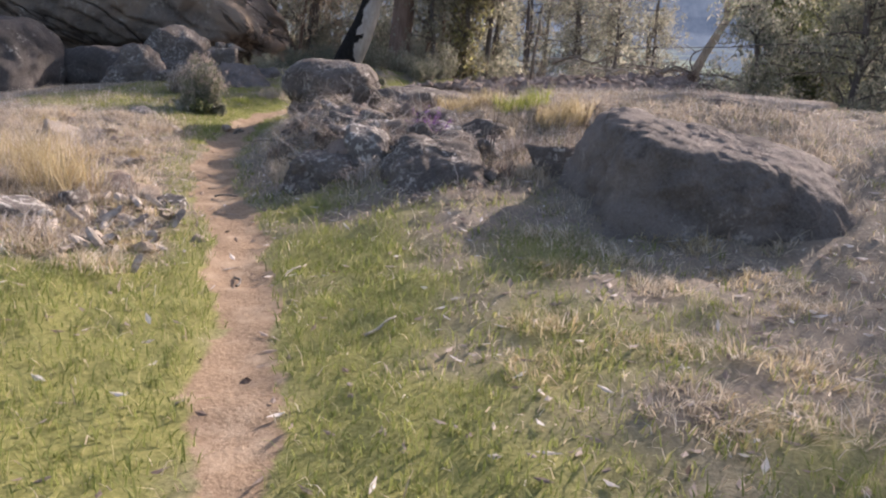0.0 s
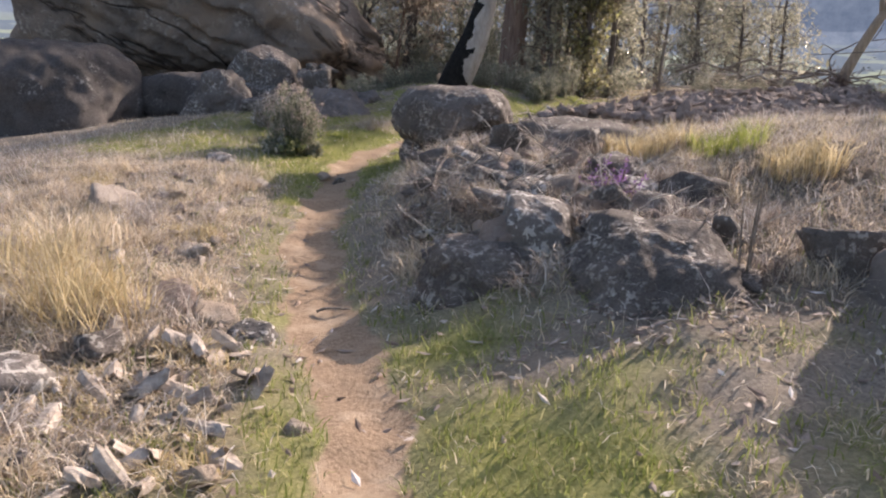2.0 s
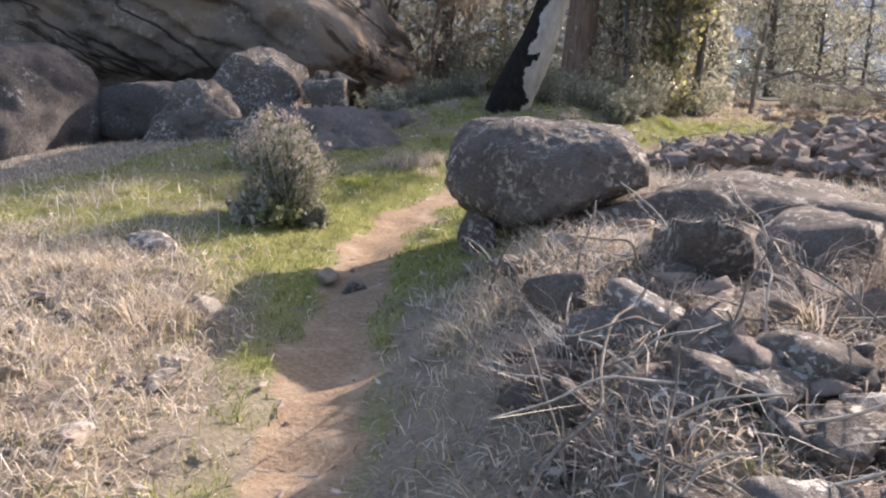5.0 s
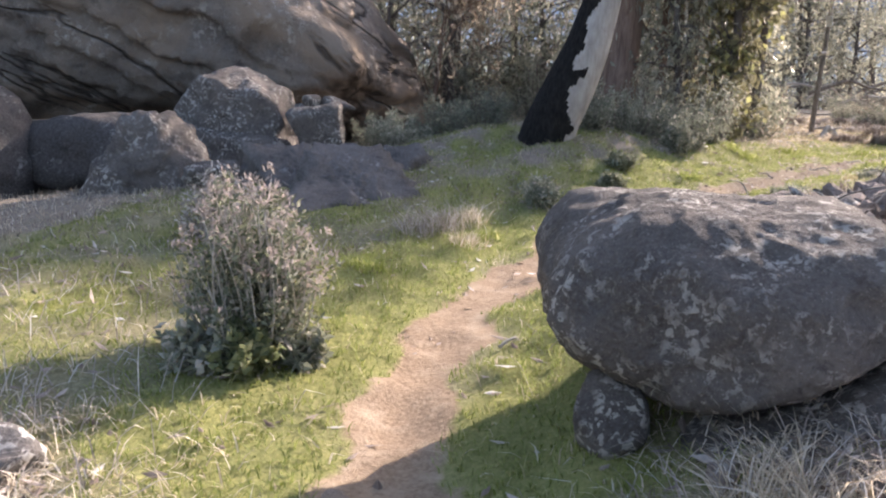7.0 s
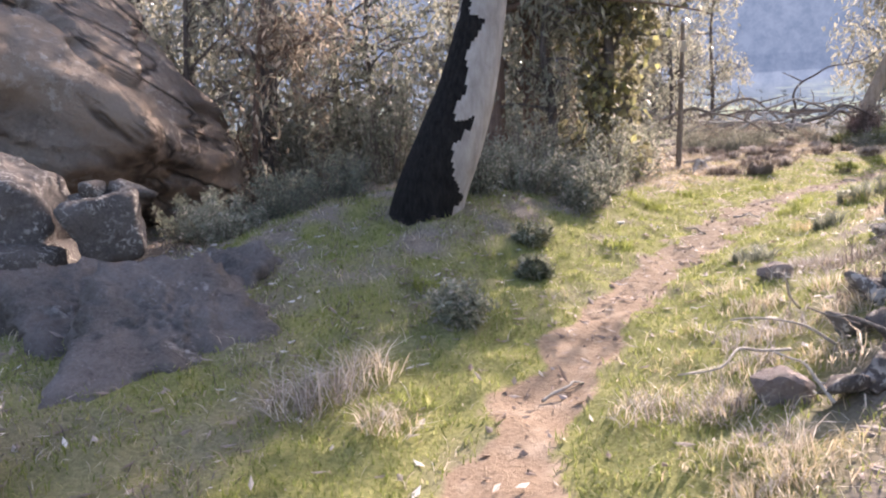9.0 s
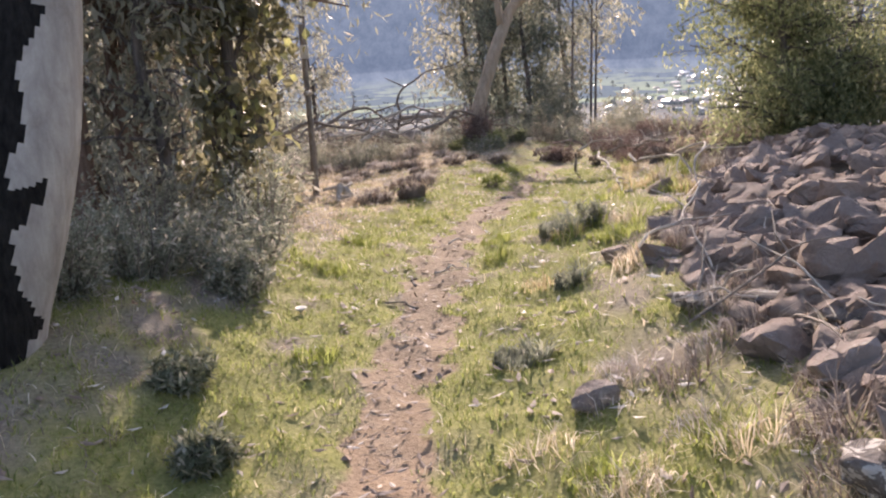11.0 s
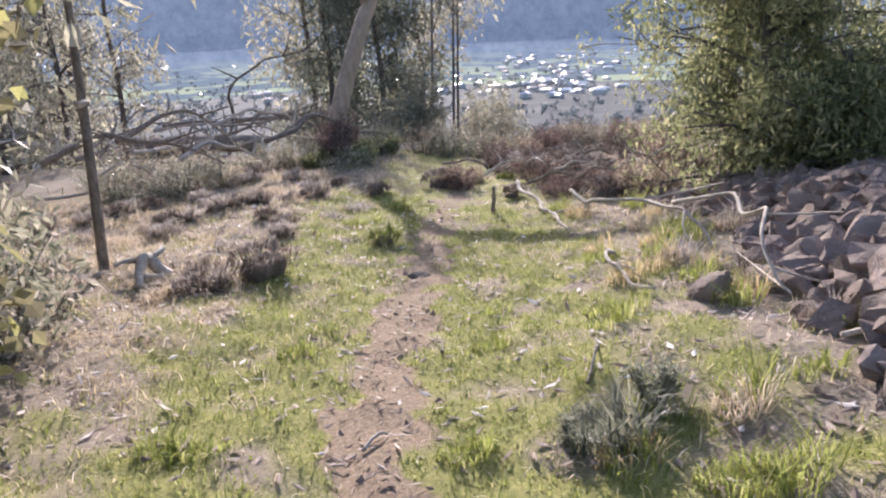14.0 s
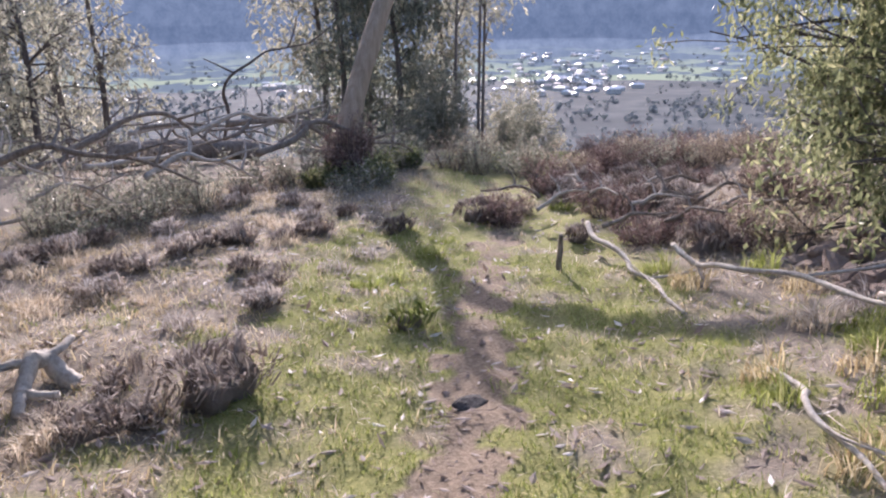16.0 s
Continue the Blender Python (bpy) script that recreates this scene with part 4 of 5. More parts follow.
gum("leaning_gum_tree", "bare leaning tan gum trunk bending over the track", 7.45, 27.15, [(0, 0, -0.1), (0.12, 0.02, 0.6), (0.3, 0.03, 1.1), (0.58, 0.02, 1.75), (0.95, 0.0, 2.5), (1.25, -0.1, 2.95), (2.2, -0.6, 3.6), (3.2, -1.2, 4.4)], 0.16, 0.08, TAN_BARK, HAZED_GUM_LEAF,
    [(0.56, (0.02, 0.0, 1.25), 0.1), (0.85, (0.8, -0.7, 0.7), 0.05), (1.0, (0.9, -0.3, 0.9), 0.05)], 9, 21, 45)
shrub("dead_skirt", "dark dry scrub gathered round a leaning trunk", 7.4, 26.95, 0.42, 0.8, BRUSH, 70, 16, (0.07, 0.014), 22, DARK_BARK, bare=0.3)

# thin young gums and saplings behind, in several clusters
rng = random.Random(5)
BACK = [(-5.3, 23.0, 0.05, DARK_BARK), (-4.4, 22.9, 0.045, RED_BARK), (-4.3, 24.2, 0.17, DARK_BARK), (-1.1, 24.8, 0.045, DARK_BARK), (-0.8, 21.2, 0.08, RED_BARK), (-0.45, 22.0, 0.06, RED_BARK), (-0.2, 22.5, 0.06, DARK_BARK),
        (0.0, 23.3, 0.05, DARK_BARK), (0.9, 24.6, 0.06, DARK_BARK), (-5.6, 25.0, 0.09, DARK_BARK), (-6.8, 25.5, 0.09, DARK_BARK), (2.4, 30.5, 0.08, DARK_BARK), (0.9, 29.0, 0.08, DARK_BARK),
        (5.0, 34.5, 0.08, DARK_BARK), (7.0, 37.5, 0.1, DARK_BARK), (3.6, 36.0, 0.1, DARK_BARK), (-3.2, 27.0, 0.1, DARK_BARK), (9.0, 39.5, 0.1, DARK_BARK)]
for k, (x, y, r, bark) in enumerate(BACK):
    tall = rng.uniform(3.6, 5.2)
    lean = rng.uniform(-0.5, 0.5)
    limbs = []
    for q in range(9):
        a = rng.uniform(0, math.tau)
        s = rng.uniform(0.7, 1.4)
        limbs.append((rng.uniform(0.15, 1.0), (math.cos(a) * s * 0.8, math.sin(a) * s * 0.8, rng.uniform(0.15, 1.1)), r * 0.4))
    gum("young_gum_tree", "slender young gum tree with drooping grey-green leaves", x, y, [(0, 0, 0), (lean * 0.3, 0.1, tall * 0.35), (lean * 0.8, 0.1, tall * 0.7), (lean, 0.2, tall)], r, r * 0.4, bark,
        (HAZED_GUM_LEAF, DRY_LEAF, HAZED_GUM_LEAF, HAZED_GUM_LEAF, HAZED_GUM_LEAF)[k % 5], limbs, 7, 300 + k, 24, (0.16, 0.045), spread=0.5)

# dark trees on the far brow, behind the leaning one
for k, (x, y, tall, wide) in enumerate([(16.0, 37.8, 8.5, 1.5), (17.8, 38.8, 9.0, 1.6), (17.0, 36.5, 7.0, 1.3), (19.3, 37.0, 8.0, 1.5), (18.6, 40.2, 8.5, 1.4), (17.0, 40.0, 9.0, 1.5)]):
    limbs = []
    for q in range(11):
        a = rng.uniform(0, math.tau)
        limbs.append((0.1 + 0.085 * q, (math.cos(a) * wide, math.sin(a) * wide, rng.uniform(0.1, 0.8)), 0.035))
    gum("dark_gum_tree", "dense dark-leaved gum tree on the brow of the hill", x, y, [(0, 0, -0.3), (0.1, 0, tall * 0.4), (-0.1, 0.1, tall * 0.75), (0.1, 0, tall)], 0.1, 0.04, DARK_BARK, (DARK_LEAF, HAZED_GUM_LEAF)[k % 2], limbs, 8, 400 + k, 48, (0.27, 0.085), spread=0.75)
for k, (x, y, tall) in enumerate([(17.6, 34.0, 6.8), (18.1, 34.3, 6.0), (17.1, 34.4, 6.6)]):
    gum("thin_gum_tree", "thin open gum tree with sparse crown on the brow", x, y, [(0, 0, -0.3), (0.1, 0, tall * 0.4), (0.3, 0.1, tall * 0.75), (0.25, 0, tall)], 0.05, 0.02, DARK_BARK, HAZED_GUM_LEAF,
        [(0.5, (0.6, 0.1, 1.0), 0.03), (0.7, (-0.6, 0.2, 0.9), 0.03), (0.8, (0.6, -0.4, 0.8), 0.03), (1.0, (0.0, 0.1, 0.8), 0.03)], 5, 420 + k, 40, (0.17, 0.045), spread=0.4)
shrub("brow_shrub", "rounded olive-green shrub on the brow of the hill", 19.6, 34.2, 1.3, 2.4, HAZED_GUM_LEAF, 50, 40, (0.15, 0.045), 31)
shrub("brow_shrub", "pale green shrub under the dark trees", 16.4, 34.4, 1.1, 2.6, HAZED_GUM_LEAF, 50, 40, (0.15, 0.045), 32)

# leafy green tree over the rubble pile
def leafy(name, label, x, y, wide, tall, mat, n, seed, leaf=(0.1, 0.032), per=60, z0=0.0):
    r2 = random.Random(seed)
    limbs = []
    for q in range(n):
        a = r2.uniform(0, math.tau)
        s = wide * r2.uniform(0.3, 1.15)
        limbs.append((r2.uniform(max(0.05, z0 / tall), 0.95), (math.cos(a) * s, math.sin(a) * s, r2.uniform(-0.1, 0.35) * tall * 0.5), 0.022))
    return gum(name, label, x, y, [(0, 0, 0), (0.05, 0.05, tall * 0.35), (-0.05, 0.1, tall * 0.7), (0, 0, tall)], 0.07, 0.03, DARK_BARK, mat, limbs, 5, seed, per, leaf, spread=0.26)


leafy("green_wattle_tree", "dense bright-green bushy tree growing over the rubble", 7.95, 20.5, 1.45, 2.9, BRIGHT_LEAF, 66, 51, per=50)
leafy("green_wattle_tree", "dense olive-green bushy tree behind the rubble", 9.3, 21.5, 1.3, 3.3, BRIGHT_LEAF, 46, 61, per=44)
leafy("green_wattle_tree", "low bright-green bush growing out of the rubble", 7.9, 19.7, 0.95, 1.3, BRIGHT_LEAF, 40, 58)
leafy("screening_bush", "open grey-green bush behind the burnt tree", -0.7, 20.6, 0.6, 2.4, HAZED_GUM_LEAF, 20, 59, (0.12, 0.04), 9)
# added tree: its unseen high crown shades the ground left of the path
leafy("spreading_gum_tree", "spreading gum tree added for shade, its high crown out of view", 0.7, 22.0, 1.9, 5.4, HAZED_GUM_LEAF, 56, 60, (0.15, 0.05), 75, 2.9)
leafy("green_wattle_tree", "dense dull-green bushy tree with some rusty leaves", 9.6, 18.4, 1.8, 3.6, HAZED_GUM_LEAF, 42, 52, (0.13, 0.045), 32)
leafy("green_wattle_tree", "olive bushy tree beyond the rubble pile", 11.6, 21.4, 1.5, 2.6, HAZED_GUM_LEAF, 30, 53, (0.13, 0.045), 32)
leafy("green_wattle_tree", "hazy olive bushy tree on the far side of the rise", 6.8, 14.5, 2.0, 3.6, HAZED_GUM_LEAF, 40, 54, (0.13, 0.045), 32)
leafy("green_wattle_tree", "dark bushy tree on the far side of the rise", 8.5, 16.5, 2.0, 3.8, DARK_LEAF, 40, 55, (0.13, 0.045), 32)
leafy("green_wattle_tree", "grey-green bushy tree on the far side of the rise", 5.6, 19.0 - 3.0, 1.1, 2.2, SAGE_LEAF, 26, 56)
# sapling's unseen top is drawn taller to throw shade across the path's left
leafy("broadleaf_sapling", "broad-leaved green sapling beside the path", 0.08, 20.95, 0.58, 4.6, BROAD_LEAF, 50, 57, (0.12, 0.1), 12)

# regrowth behind the clearing: haze is put into the pale leaf colour
for k, (x, y, wide, tall, mat) in enumerate([(-8.2, 26.5, 1.6, 3.8, HAZED_GUM_LEAF), (-6.2, 27.2, 1.6, 3.8, HAZED_GUM_LEAF), (-4.4, 26.0, 1.4, 3.3, SAGE_LEAF), (-2.6, 25.6, 1.3, 3.0, SAGE_LEAF), (-1.0, 26.4, 1.4, 2.5, HAZED_GUM_LEAF), 
                                             (2.6, 32.6, 1.7, 5.0, HAZED_GUM_LEAF), (4.8, 36.0, 1.8, 5.4, HAZED_GUM_LEAF), (6.8, 39.0, 1.8, 5.6, HAZED_GUM_LEAF), (0.2, 31.5, 1.7, 4.4, HAZED_GUM_LEAF), (-10.0, 25.5, 1.6, 5.0, HAZED_GUM_LEAF), (1.0, 24.4, 0.8, 4.2, HAZED_GUM_LEAF), (9.2, 41.0, 1.6, 5.4, HAZED_GUM_LEAF), (6.3, 34.4, 1.6, 5.0, HAZED_GUM_LEAF), (8.1, 35.6, 1.6, 5.2, HAZED_GUM_LEAF), (4.4, 32.6, 1.3, 4.6, HAZED_GUM_LEAF)]):
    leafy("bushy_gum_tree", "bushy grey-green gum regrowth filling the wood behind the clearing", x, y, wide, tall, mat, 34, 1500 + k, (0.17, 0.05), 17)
# added behind the wood so that its unseen crown shades the left boulders
leafy("tall_gum_tree", "tall gum tree added behind the wood, its unseen crown shading boulders", -1.0, 27.5, 1.4, 8.8, HAZED_GUM_LEAF, 48, 1540, (0.17, 0.055), 24, 4.2)
leafy("shade_gum_tree", "spreading gum tree that shades the slope beside the walk", 7.7, 9.2, 1.7, 4.6, HAZED_GUM_LEAF, 40, 1530, (0.14, 0.04), 60)

# ---- shrubs ----
shrub("sage_shrub", "grey-green sage shrub with dry flower stalks beside the path", -3.7, 12.2, 0.38, 0.72, SHRUB_LEAF, 130, 19, (0.045, 0.018), 61, DEAD_WOOD, bare=0.5, tops=STALK_TOP)
for k, (x, y, s, t_, mat, lab) in enumerate([(-3.7, 18.9, 0.45, 0.5, DARK_LEAF, "low dark green shrub"), (-3.2, 19.3, 0.5, 0.55, DARK_LEAF, "low dark green shrub"), (-4.2, 18.7, 0.42, 0.4, SAGE_LEAF, "low grey shrub"), (-4.5, 19.2, 0.45, 0.5, DARK_LEAF, "low dark green shrub"),
                                            (-1.9, 18.6, 0.35, 0.5, SAGE_LEAF, "sage-grey shrub by the burnt tree"), (-1.4, 19.0, 0.4, 0.55, SAGE_LEAF, "sage-grey shrub"), (-0.9, 18.6, 0.22, 0.35, SAGE_LEAF, "small sage-grey shrub"),
                                            (-2.45, 15.75, 0.22, 0.22, SAGE_LEAF, "low silvery herb"), (-0.35, 19.6, 0.45, 0.75, SAGE_LEAF, "grey-green shrub"), (-1.0, 20.0, 0.5, 0.9, HAZED_GUM_LEAF, "grey-green shrub"),
                                            (-0.75, 18.9, 0.35, 0.5, SAGE_LEAF, "silvery shrub"), (-1.65, 17.4, 0.15, 0.14, SHRUB_LEAF, "low green herb"), (-1.78, 16.75, 0.14, 0.13, SHRUB_LEAF, "low green herb"), (-4.6, 14.1, 0.3, 0.45, GREY_TWIG, "dry flowering stalk bush")]):
    shrub("shrub", lab + " in the grass", x, y, s, t_, mat, 36, 18, (0.055, 0.016), 500 + k, bare=0.05)
for k, (x, y, s) in enumerate([(-3.7, 11.95, 0.16), (-3.9, 11.9, 0.17), (-3.5, 12.15, 0.12)]):
    shrub("leafy_herb", "low silvery-green leafy herb at the foot of a sage shrub", x, y, s, 0.2, SAGE_LEAF if k else BRIGHT_LEAF, 16, 9, (0.055, 0.04), 560 + k, category="herb")
rng = random.Random(9)
for k in range(34):
    x, y = rng.uniform(-8, 1.5), rng.uniform(21.5, 27)
    if abs((x + 4.3) * 0.788 - (y - 20.0) * 0.616) < 0.8 and y < 24:
        continue
    shrub("understorey_shrub", "dry straggly understorey shrub below the gums", x, y, rng.uniform(0.5, 0.9), rng.uniform(0.8, 1.9), (DRY_LEAF, SAGE_LEAF, HAZED_GUM_LEAF, SAGE_LEAF)[k % 4], 22, 14, (0.12, 0.032), 600 + k)

# ---- dead wood, mounds and the marker post ----
def gz(x, y, up=0.0):
    return (x, y, h(x, y) + up)


def marker_post():
    foot = new("marker_post")
    foot.location = gz(2.05, 23.45, -0.1)
    part("post", tube_mesh("post", [([(0, 0, 0), (0.02, 0.02, 0.9), (0.1, 0.2, 1.7), (0.13, 0.28, 2.3)], 0.045, 0.03)], GREY_WOOD, 10, 3, 0.05), foot)
    m, t, b = material("white_plate", 0.5, 0.3)
    b.inputs["Base Color"].default_value = (0.62, 0.62, 0.6, 1)
    bm = bmesh.new()
    bmesh.ops.create_cube(bm, size=1)
    bmesh.ops.scale(bm, vec=(0.11, 0.012, 0.17), verts=bm.verts)
    bmesh.ops.bevel(bm, geom=bm.edges, offset=0.004, segments=2)
    me = bpy.data.meshes.new("plate")
    bm.to_mesh(me)
    bm.free()
    me.materials.append(m)
    p = part("plate", me, foot, "small white plate on the post")
    p.matrix_local = pose(0.09, 0.16, 1.95, 8, 0, -45)
    part("collar", tube_mesh("collar", [([(-0.03, 0.0, 1.42), (0.06, 0.06, 1.44), (0.12, 0.14, 1.42)], 0.03, 0.02)], DEAD_WOOD, 7, 4, 0.2), foot)
    tagged(foot, "thin grey wooden post with a small white plate", "post")


marker_post()
stick("dead_branch", "bleached crooked branch lying on grass", [gz(6.5, 22.7, 0.22), gz(6.1, 22.2, 0.14), gz(5.75, 21.8, 0.05), gz(5.4, 21.35, 0.04), gz(5.2, 21.1, 0.02)], 0.024, 0.01, None, [(0.6, (0.3, -0.25, 0.05))], 3)
stick("dead_branch", "long bleached branch reaching over the rubble", [(6.04, 21.66, 0.12), (5.85, 21.35, 0.06), (5.6, 20.95, 0.16), (5.25, 20.35, 0.27), (4.9, 19.87, 0.32), (4.75, 19.6, 0.2), (4.55, 19.4, 0.02)], 0.021, 0.01, None, [(0.15, (-0.1, -0.2, -0.12)), (0.45, (0.5, -0.5, 0.12)), (0.7, (-0.25, -0.2, -0.2))], 4)
stick("dead_branch", "white forked branch hanging over the rubble edge", [(5.0, 20.0, 0.34), (4.75, 19.4, 0.5), (4.3, 19.0, 0.52), (3.9, 18.85, 0.46), (3.7, 18.7, 0.32), gz(3.6, 18.55, 0.1)], 0.015, 0.008, None, [(0.5, (0.3, -0.35, 0.0)), (0.8, (0.2, -0.3, -0.1))], 5)
stick("dead_branch", "bleached branch lying beside the track", [gz(4.42, 20.26, 0.06), gz(4.0, 19.95, 0.1), gz(3.7, 19.64, 0.07), gz(3.5, 19.3, 0.04)], 0.017, 0.009, None, [(0.5, (-0.15, -0.3, 0.02))], 6)
stick("dead_branch", "thin grey branch across the grass", [gz(3.0, 18.1, 0.05), gz(3.3, 17.8, 0.1), gz(3.7, 17.5, 0.2), gz(4.1, 17.2, 0.3)], 0.014, 0.008, None, [(0.3, (0.2, 0.2, 0.02)), (0.6, (0.25, 0.0, 0.05))], 7)
stick("dead_branch", "bleached branch among the rubble", [gz(1.15, 17.15, 0.05), gz(1.5, 17.1, 0.12), gz(1.75, 17.25, 0.2), gz(2.1, 17.4, 0.34)], 0.013, 0.007, None, [(0.4, (0.2, -0.3, 0.05)), (0.7, (0.0, 0.3, 0.1))], 8)
stick("dead_branch", "short grey peg of dead wood standing in the ground", [gz(5.75, 22.43, -0.03), gz(5.74, 22.42, 0.12), gz(5.72, 22.4, 0.28)], 0.025, 0.018, GREY_WOOD, [], 9)
stick("dead_stump", "weathered crooked stump end lying in the grass", [gz(2.34, 22.95, 0.0), gz(2.26, 23.06, 0.12), gz(2.16, 22.98, 0.15), gz(2.06, 22.86, 0.07), gz(1.98, 22.7, 0.02)], 0.055, 0.03, DEAD_WOOD, [(0.35, (0.2, 0.1, 0.04)), (0.55, (-0.2, 0.06, -0.02)), (0.8, (0.12, -0.15, 0.0))], 10)
stick("dead_branch", "thin dry branch lying in the bank grass", [gz(-1.75, 8.15, 0.1), gz(-1.55, 8.5, 0.16), gz(-1.5, 8.9, 0.2), gz(-1.35, 9.2, 0.2)], 0.008, 0.004, GREY_WOOD, [(0.5, (0.15, 0.2, 0.05))], 11)
for k, (x, y, a, n) in enumerate([(-0.25, 6.05, 1.2, 0.2), (-0.35, 3.8, 1.0, 0.25), (-1.2, 4.6, 1.9, 0.22), (-0.95, 4.75, 1.3, 0.3), (-2.0, 6.9, 0.4, 0.2), (-2.2, 14.75, 0.6, 0.3), (0.3, 18.4, 1.1, 0.3), (0.6, 18.6, 0.1, 0.28), (2.3, 19.9, 0.9, 0.3), (1.3, 19.4, 0.3, 0.2), (0.05, 18.0, 2.0, 0.25), (-2.6, 12.5, 1.0, 0.15), (2.2, 18.9, 0.5, 0.5)]):
    c, s = math.cos(a) * n, math.sin(a) * n
    stick("twig", "curved dry twig lying on the ground", [gz(x, y, 0.015), gz(x + c * 0.5 + 0.03, y + s * 0.5, 0.04), gz(x + c, y + s, 0.015)], 0.009, 0.005, DEAD_WOOD if k % 2 else GREY_WOOD, [], 30 + k, "twig")

rng = random.Random(23)
for k in range(70):
    y = rng.uniform(7.2, 10.2)
    x = float(np.interp(y, PATH_A[:, 1], PATH_A[:, 0])) + rng.uniform(0.7, 2.8)
    a, n, up = rng.uniform(0, math.tau), rng.uniform(0.25, 0.7), rng.uniform(0.02, 0.38)
    c, s = math.cos(a) * n, math.sin(a) * n
    stick("dead_stalk", "long pale dead stalk lying across the stony bank", [gz(x, y, 0.03), gz(x + c * 0.5, y + s * 0.5, 0.05 + up * 0.55), gz(x + c, y + s, 0.04 + up)], 0.006, 0.003, DEAD_WOOD if k % 3 else GREY_WOOD, [], 3100 + k, "dead stalk")

for k in range(26):
    x, y = edge_point(rng.uniform(0.0, 0.32), rng.uniform(-0.5, 0.6))
    a, n, up = rng.uniform(0, math.tau), rng.uniform(0.25, 0.8), rng.uniform(0.05, 0.3)
    c, s = math.cos(a) * n, math.sin(a) * n
    stick("dead_stalk", "long pale dead stalk lying over broken stones", [gz(x, y, 0.06), gz(x + c * 0.5, y + s * 0.5, 0.1 + up * 0.55), gz(x + c, y + s, 0.06 + up)], 0.008, 0.003, DEAD_WOOD if k % 3 else GREY_WOOD, [], 3200 + k, "dead stalk")

# fallen timber beyond the clearing
rng = random.Random(31)
for k in range(26):
    x, y = rng.uniform(2.8, 7.5), rng.uniform(26.5, 31.0)
    a, n = rng.uniform(-0.6, 0.9), rng.uniform(0.8, 2.6)
    z = h(x, y) + rng.uniform(0.05, 0.75)
    c, s = math.cos(a) * n, math.sin(a) * n
    stick("fallen_branch", "grey fallen branch in a tangle of dead timber", [(x, y, z), (x + c * 0.35, y + s * 0.35, z + rng.uniform(-0.05, 0.3)), (x + c * 0.7, y + s * 0.7, z + rng.uniform(-0.1, 0.2)), (x + c, y + s, z - rng.uniform(0.1, 0.4))],
          rng.uniform(0.02, 0.05), 0.01, DEAD_WOOD if k % 3 == 0 else GREY_WOOD, [(0.4, (c * 0.2 - 0.2, 0.3, 0.3)), (0.65, (c * 0.25, -0.3, 0.15)), (0.8, (0.2, 0.2, 0.3))], 700 + k)
stick("fallen_log", "fallen grey log with a sawn end", [gz(6.2, 31.2, 0.25), gz(7.0, 30.8, 0.2), gz(8.2, 30.2, 0.15)], 0.22, 0.16, GREY_WOOD, [], 12, "log")
stick("dead_tree", "dead bare forked tree on the brow", [gz(9.0, 32.6, -0.3), gz(8.9, 32.2, 0.9), gz(8.75, 31.8, 1.5), gz(9.4, 31.6, 1.9), gz(10.2, 31.4, 2.1)], 0.04, 0.014, DARK_BARK, [(0.55, (-0.45, 0.2, 0.25)), (0.9, (0.3, 0.1, 0.55)), (1.0, (0.5, 0.0, 0.3))], 13, "dead tree")


def mound(label, x, y, size, high, seed, leaf_mat=None):
    """A dark clod of dug soil and burnt tussock."""
    foot = new("clod_mound")
    foot.location = gz(x, y, 0.0)
    part("clod", rock_mesh("clod", seed, (size * 0.6, size * 0.5, high * 0.62), SOIL, cuts=10, sub=3, rough=0.4, fine=0.12, sharp=8), foot)
    r = np.random.default_rng(seed)
    n = int(420 * size / 0.3)
    a, q = r.uniform(0, math.tau, n), np.sqrt(r.uniform(0, 1, n))
    bx, by = q * np.cos(a) * size, q * np.sin(a) * size * 0.8
    part("dead_grass_cap", blades_mesh("dead_grass_cap", np.stack([bx, by, high * 0.8 * np.sqrt(1 - 0.9 * q * q)], 1), 0.13, 0.012, 1.3, leaf_mat or (BURNT_STEM, BURNT_STEM, GREY_TWIG)[seed % 3], seed, 0.8), foot)
    tagged(foot, label, "mound")


SOIL = rock_material("dark_clod_soil", (0.11, 0.086, 0.073), (0.25, 0.195, 0.16), 0.0, (0.2, 0.16, 0.12), 3.0)
mound("dark tangled mound of burnt tussock beside the track", 2.72, 22.2, 0.32, 0.27, 801)
mound("dark rounded clump of tussock on the grass", 6.8, 24.25, 0.27, 0.24, 802)
mound("dark green clump of tussock on the track edge", 4.15, 22.38, 0.17, 0.14, 803, GREEN_BLADE)
rng = random.Random(15)
for k in range(34):
    x = rng.uniform(2.0, 6.0)
    y = 24.4 + (x - 3.5) * 0.6 + rng.uniform(-1.5, 2.2)
    s = rng.uniform(0.07, 0.2)
    mound("small dark clod of dug soil and dead grass", x, y, s, s * 0.6, 810 + k)
for k in range(30):
    x = rng.uniform(6.6, 9.6)
    y = 22.6 + (x - 7.0) * 0.75 + rng.uniform(-1.0, 1.0)
    s = rng.uniform(0.12, 0.3)
    mound("dark heap of soil and brush at the edge of the clearing", x, y, s, s * 0.8, 850 + k)
for k in range(14):
    x, y = rng.uniform(6.4, 8.8), rng.uniform(21.6, 24.4)
    a = rng.uniform(0, 6)
    stick("dead_branch", "pale dead branch in a heap of brush", [gz(x, y, 0.2), gz(x + 0.25 * math.cos(a), y + 0.25 * math.sin(a), 0.32), gz(x + 0.6 * math.cos(a), y + 0.6 * math.sin(a), 0.3)], 0.022, 0.008, DEAD_WOOD if k % 2 else GREY_WOOD, [(0.5, (0.1, 0.2, 0.15))], 900 + k)
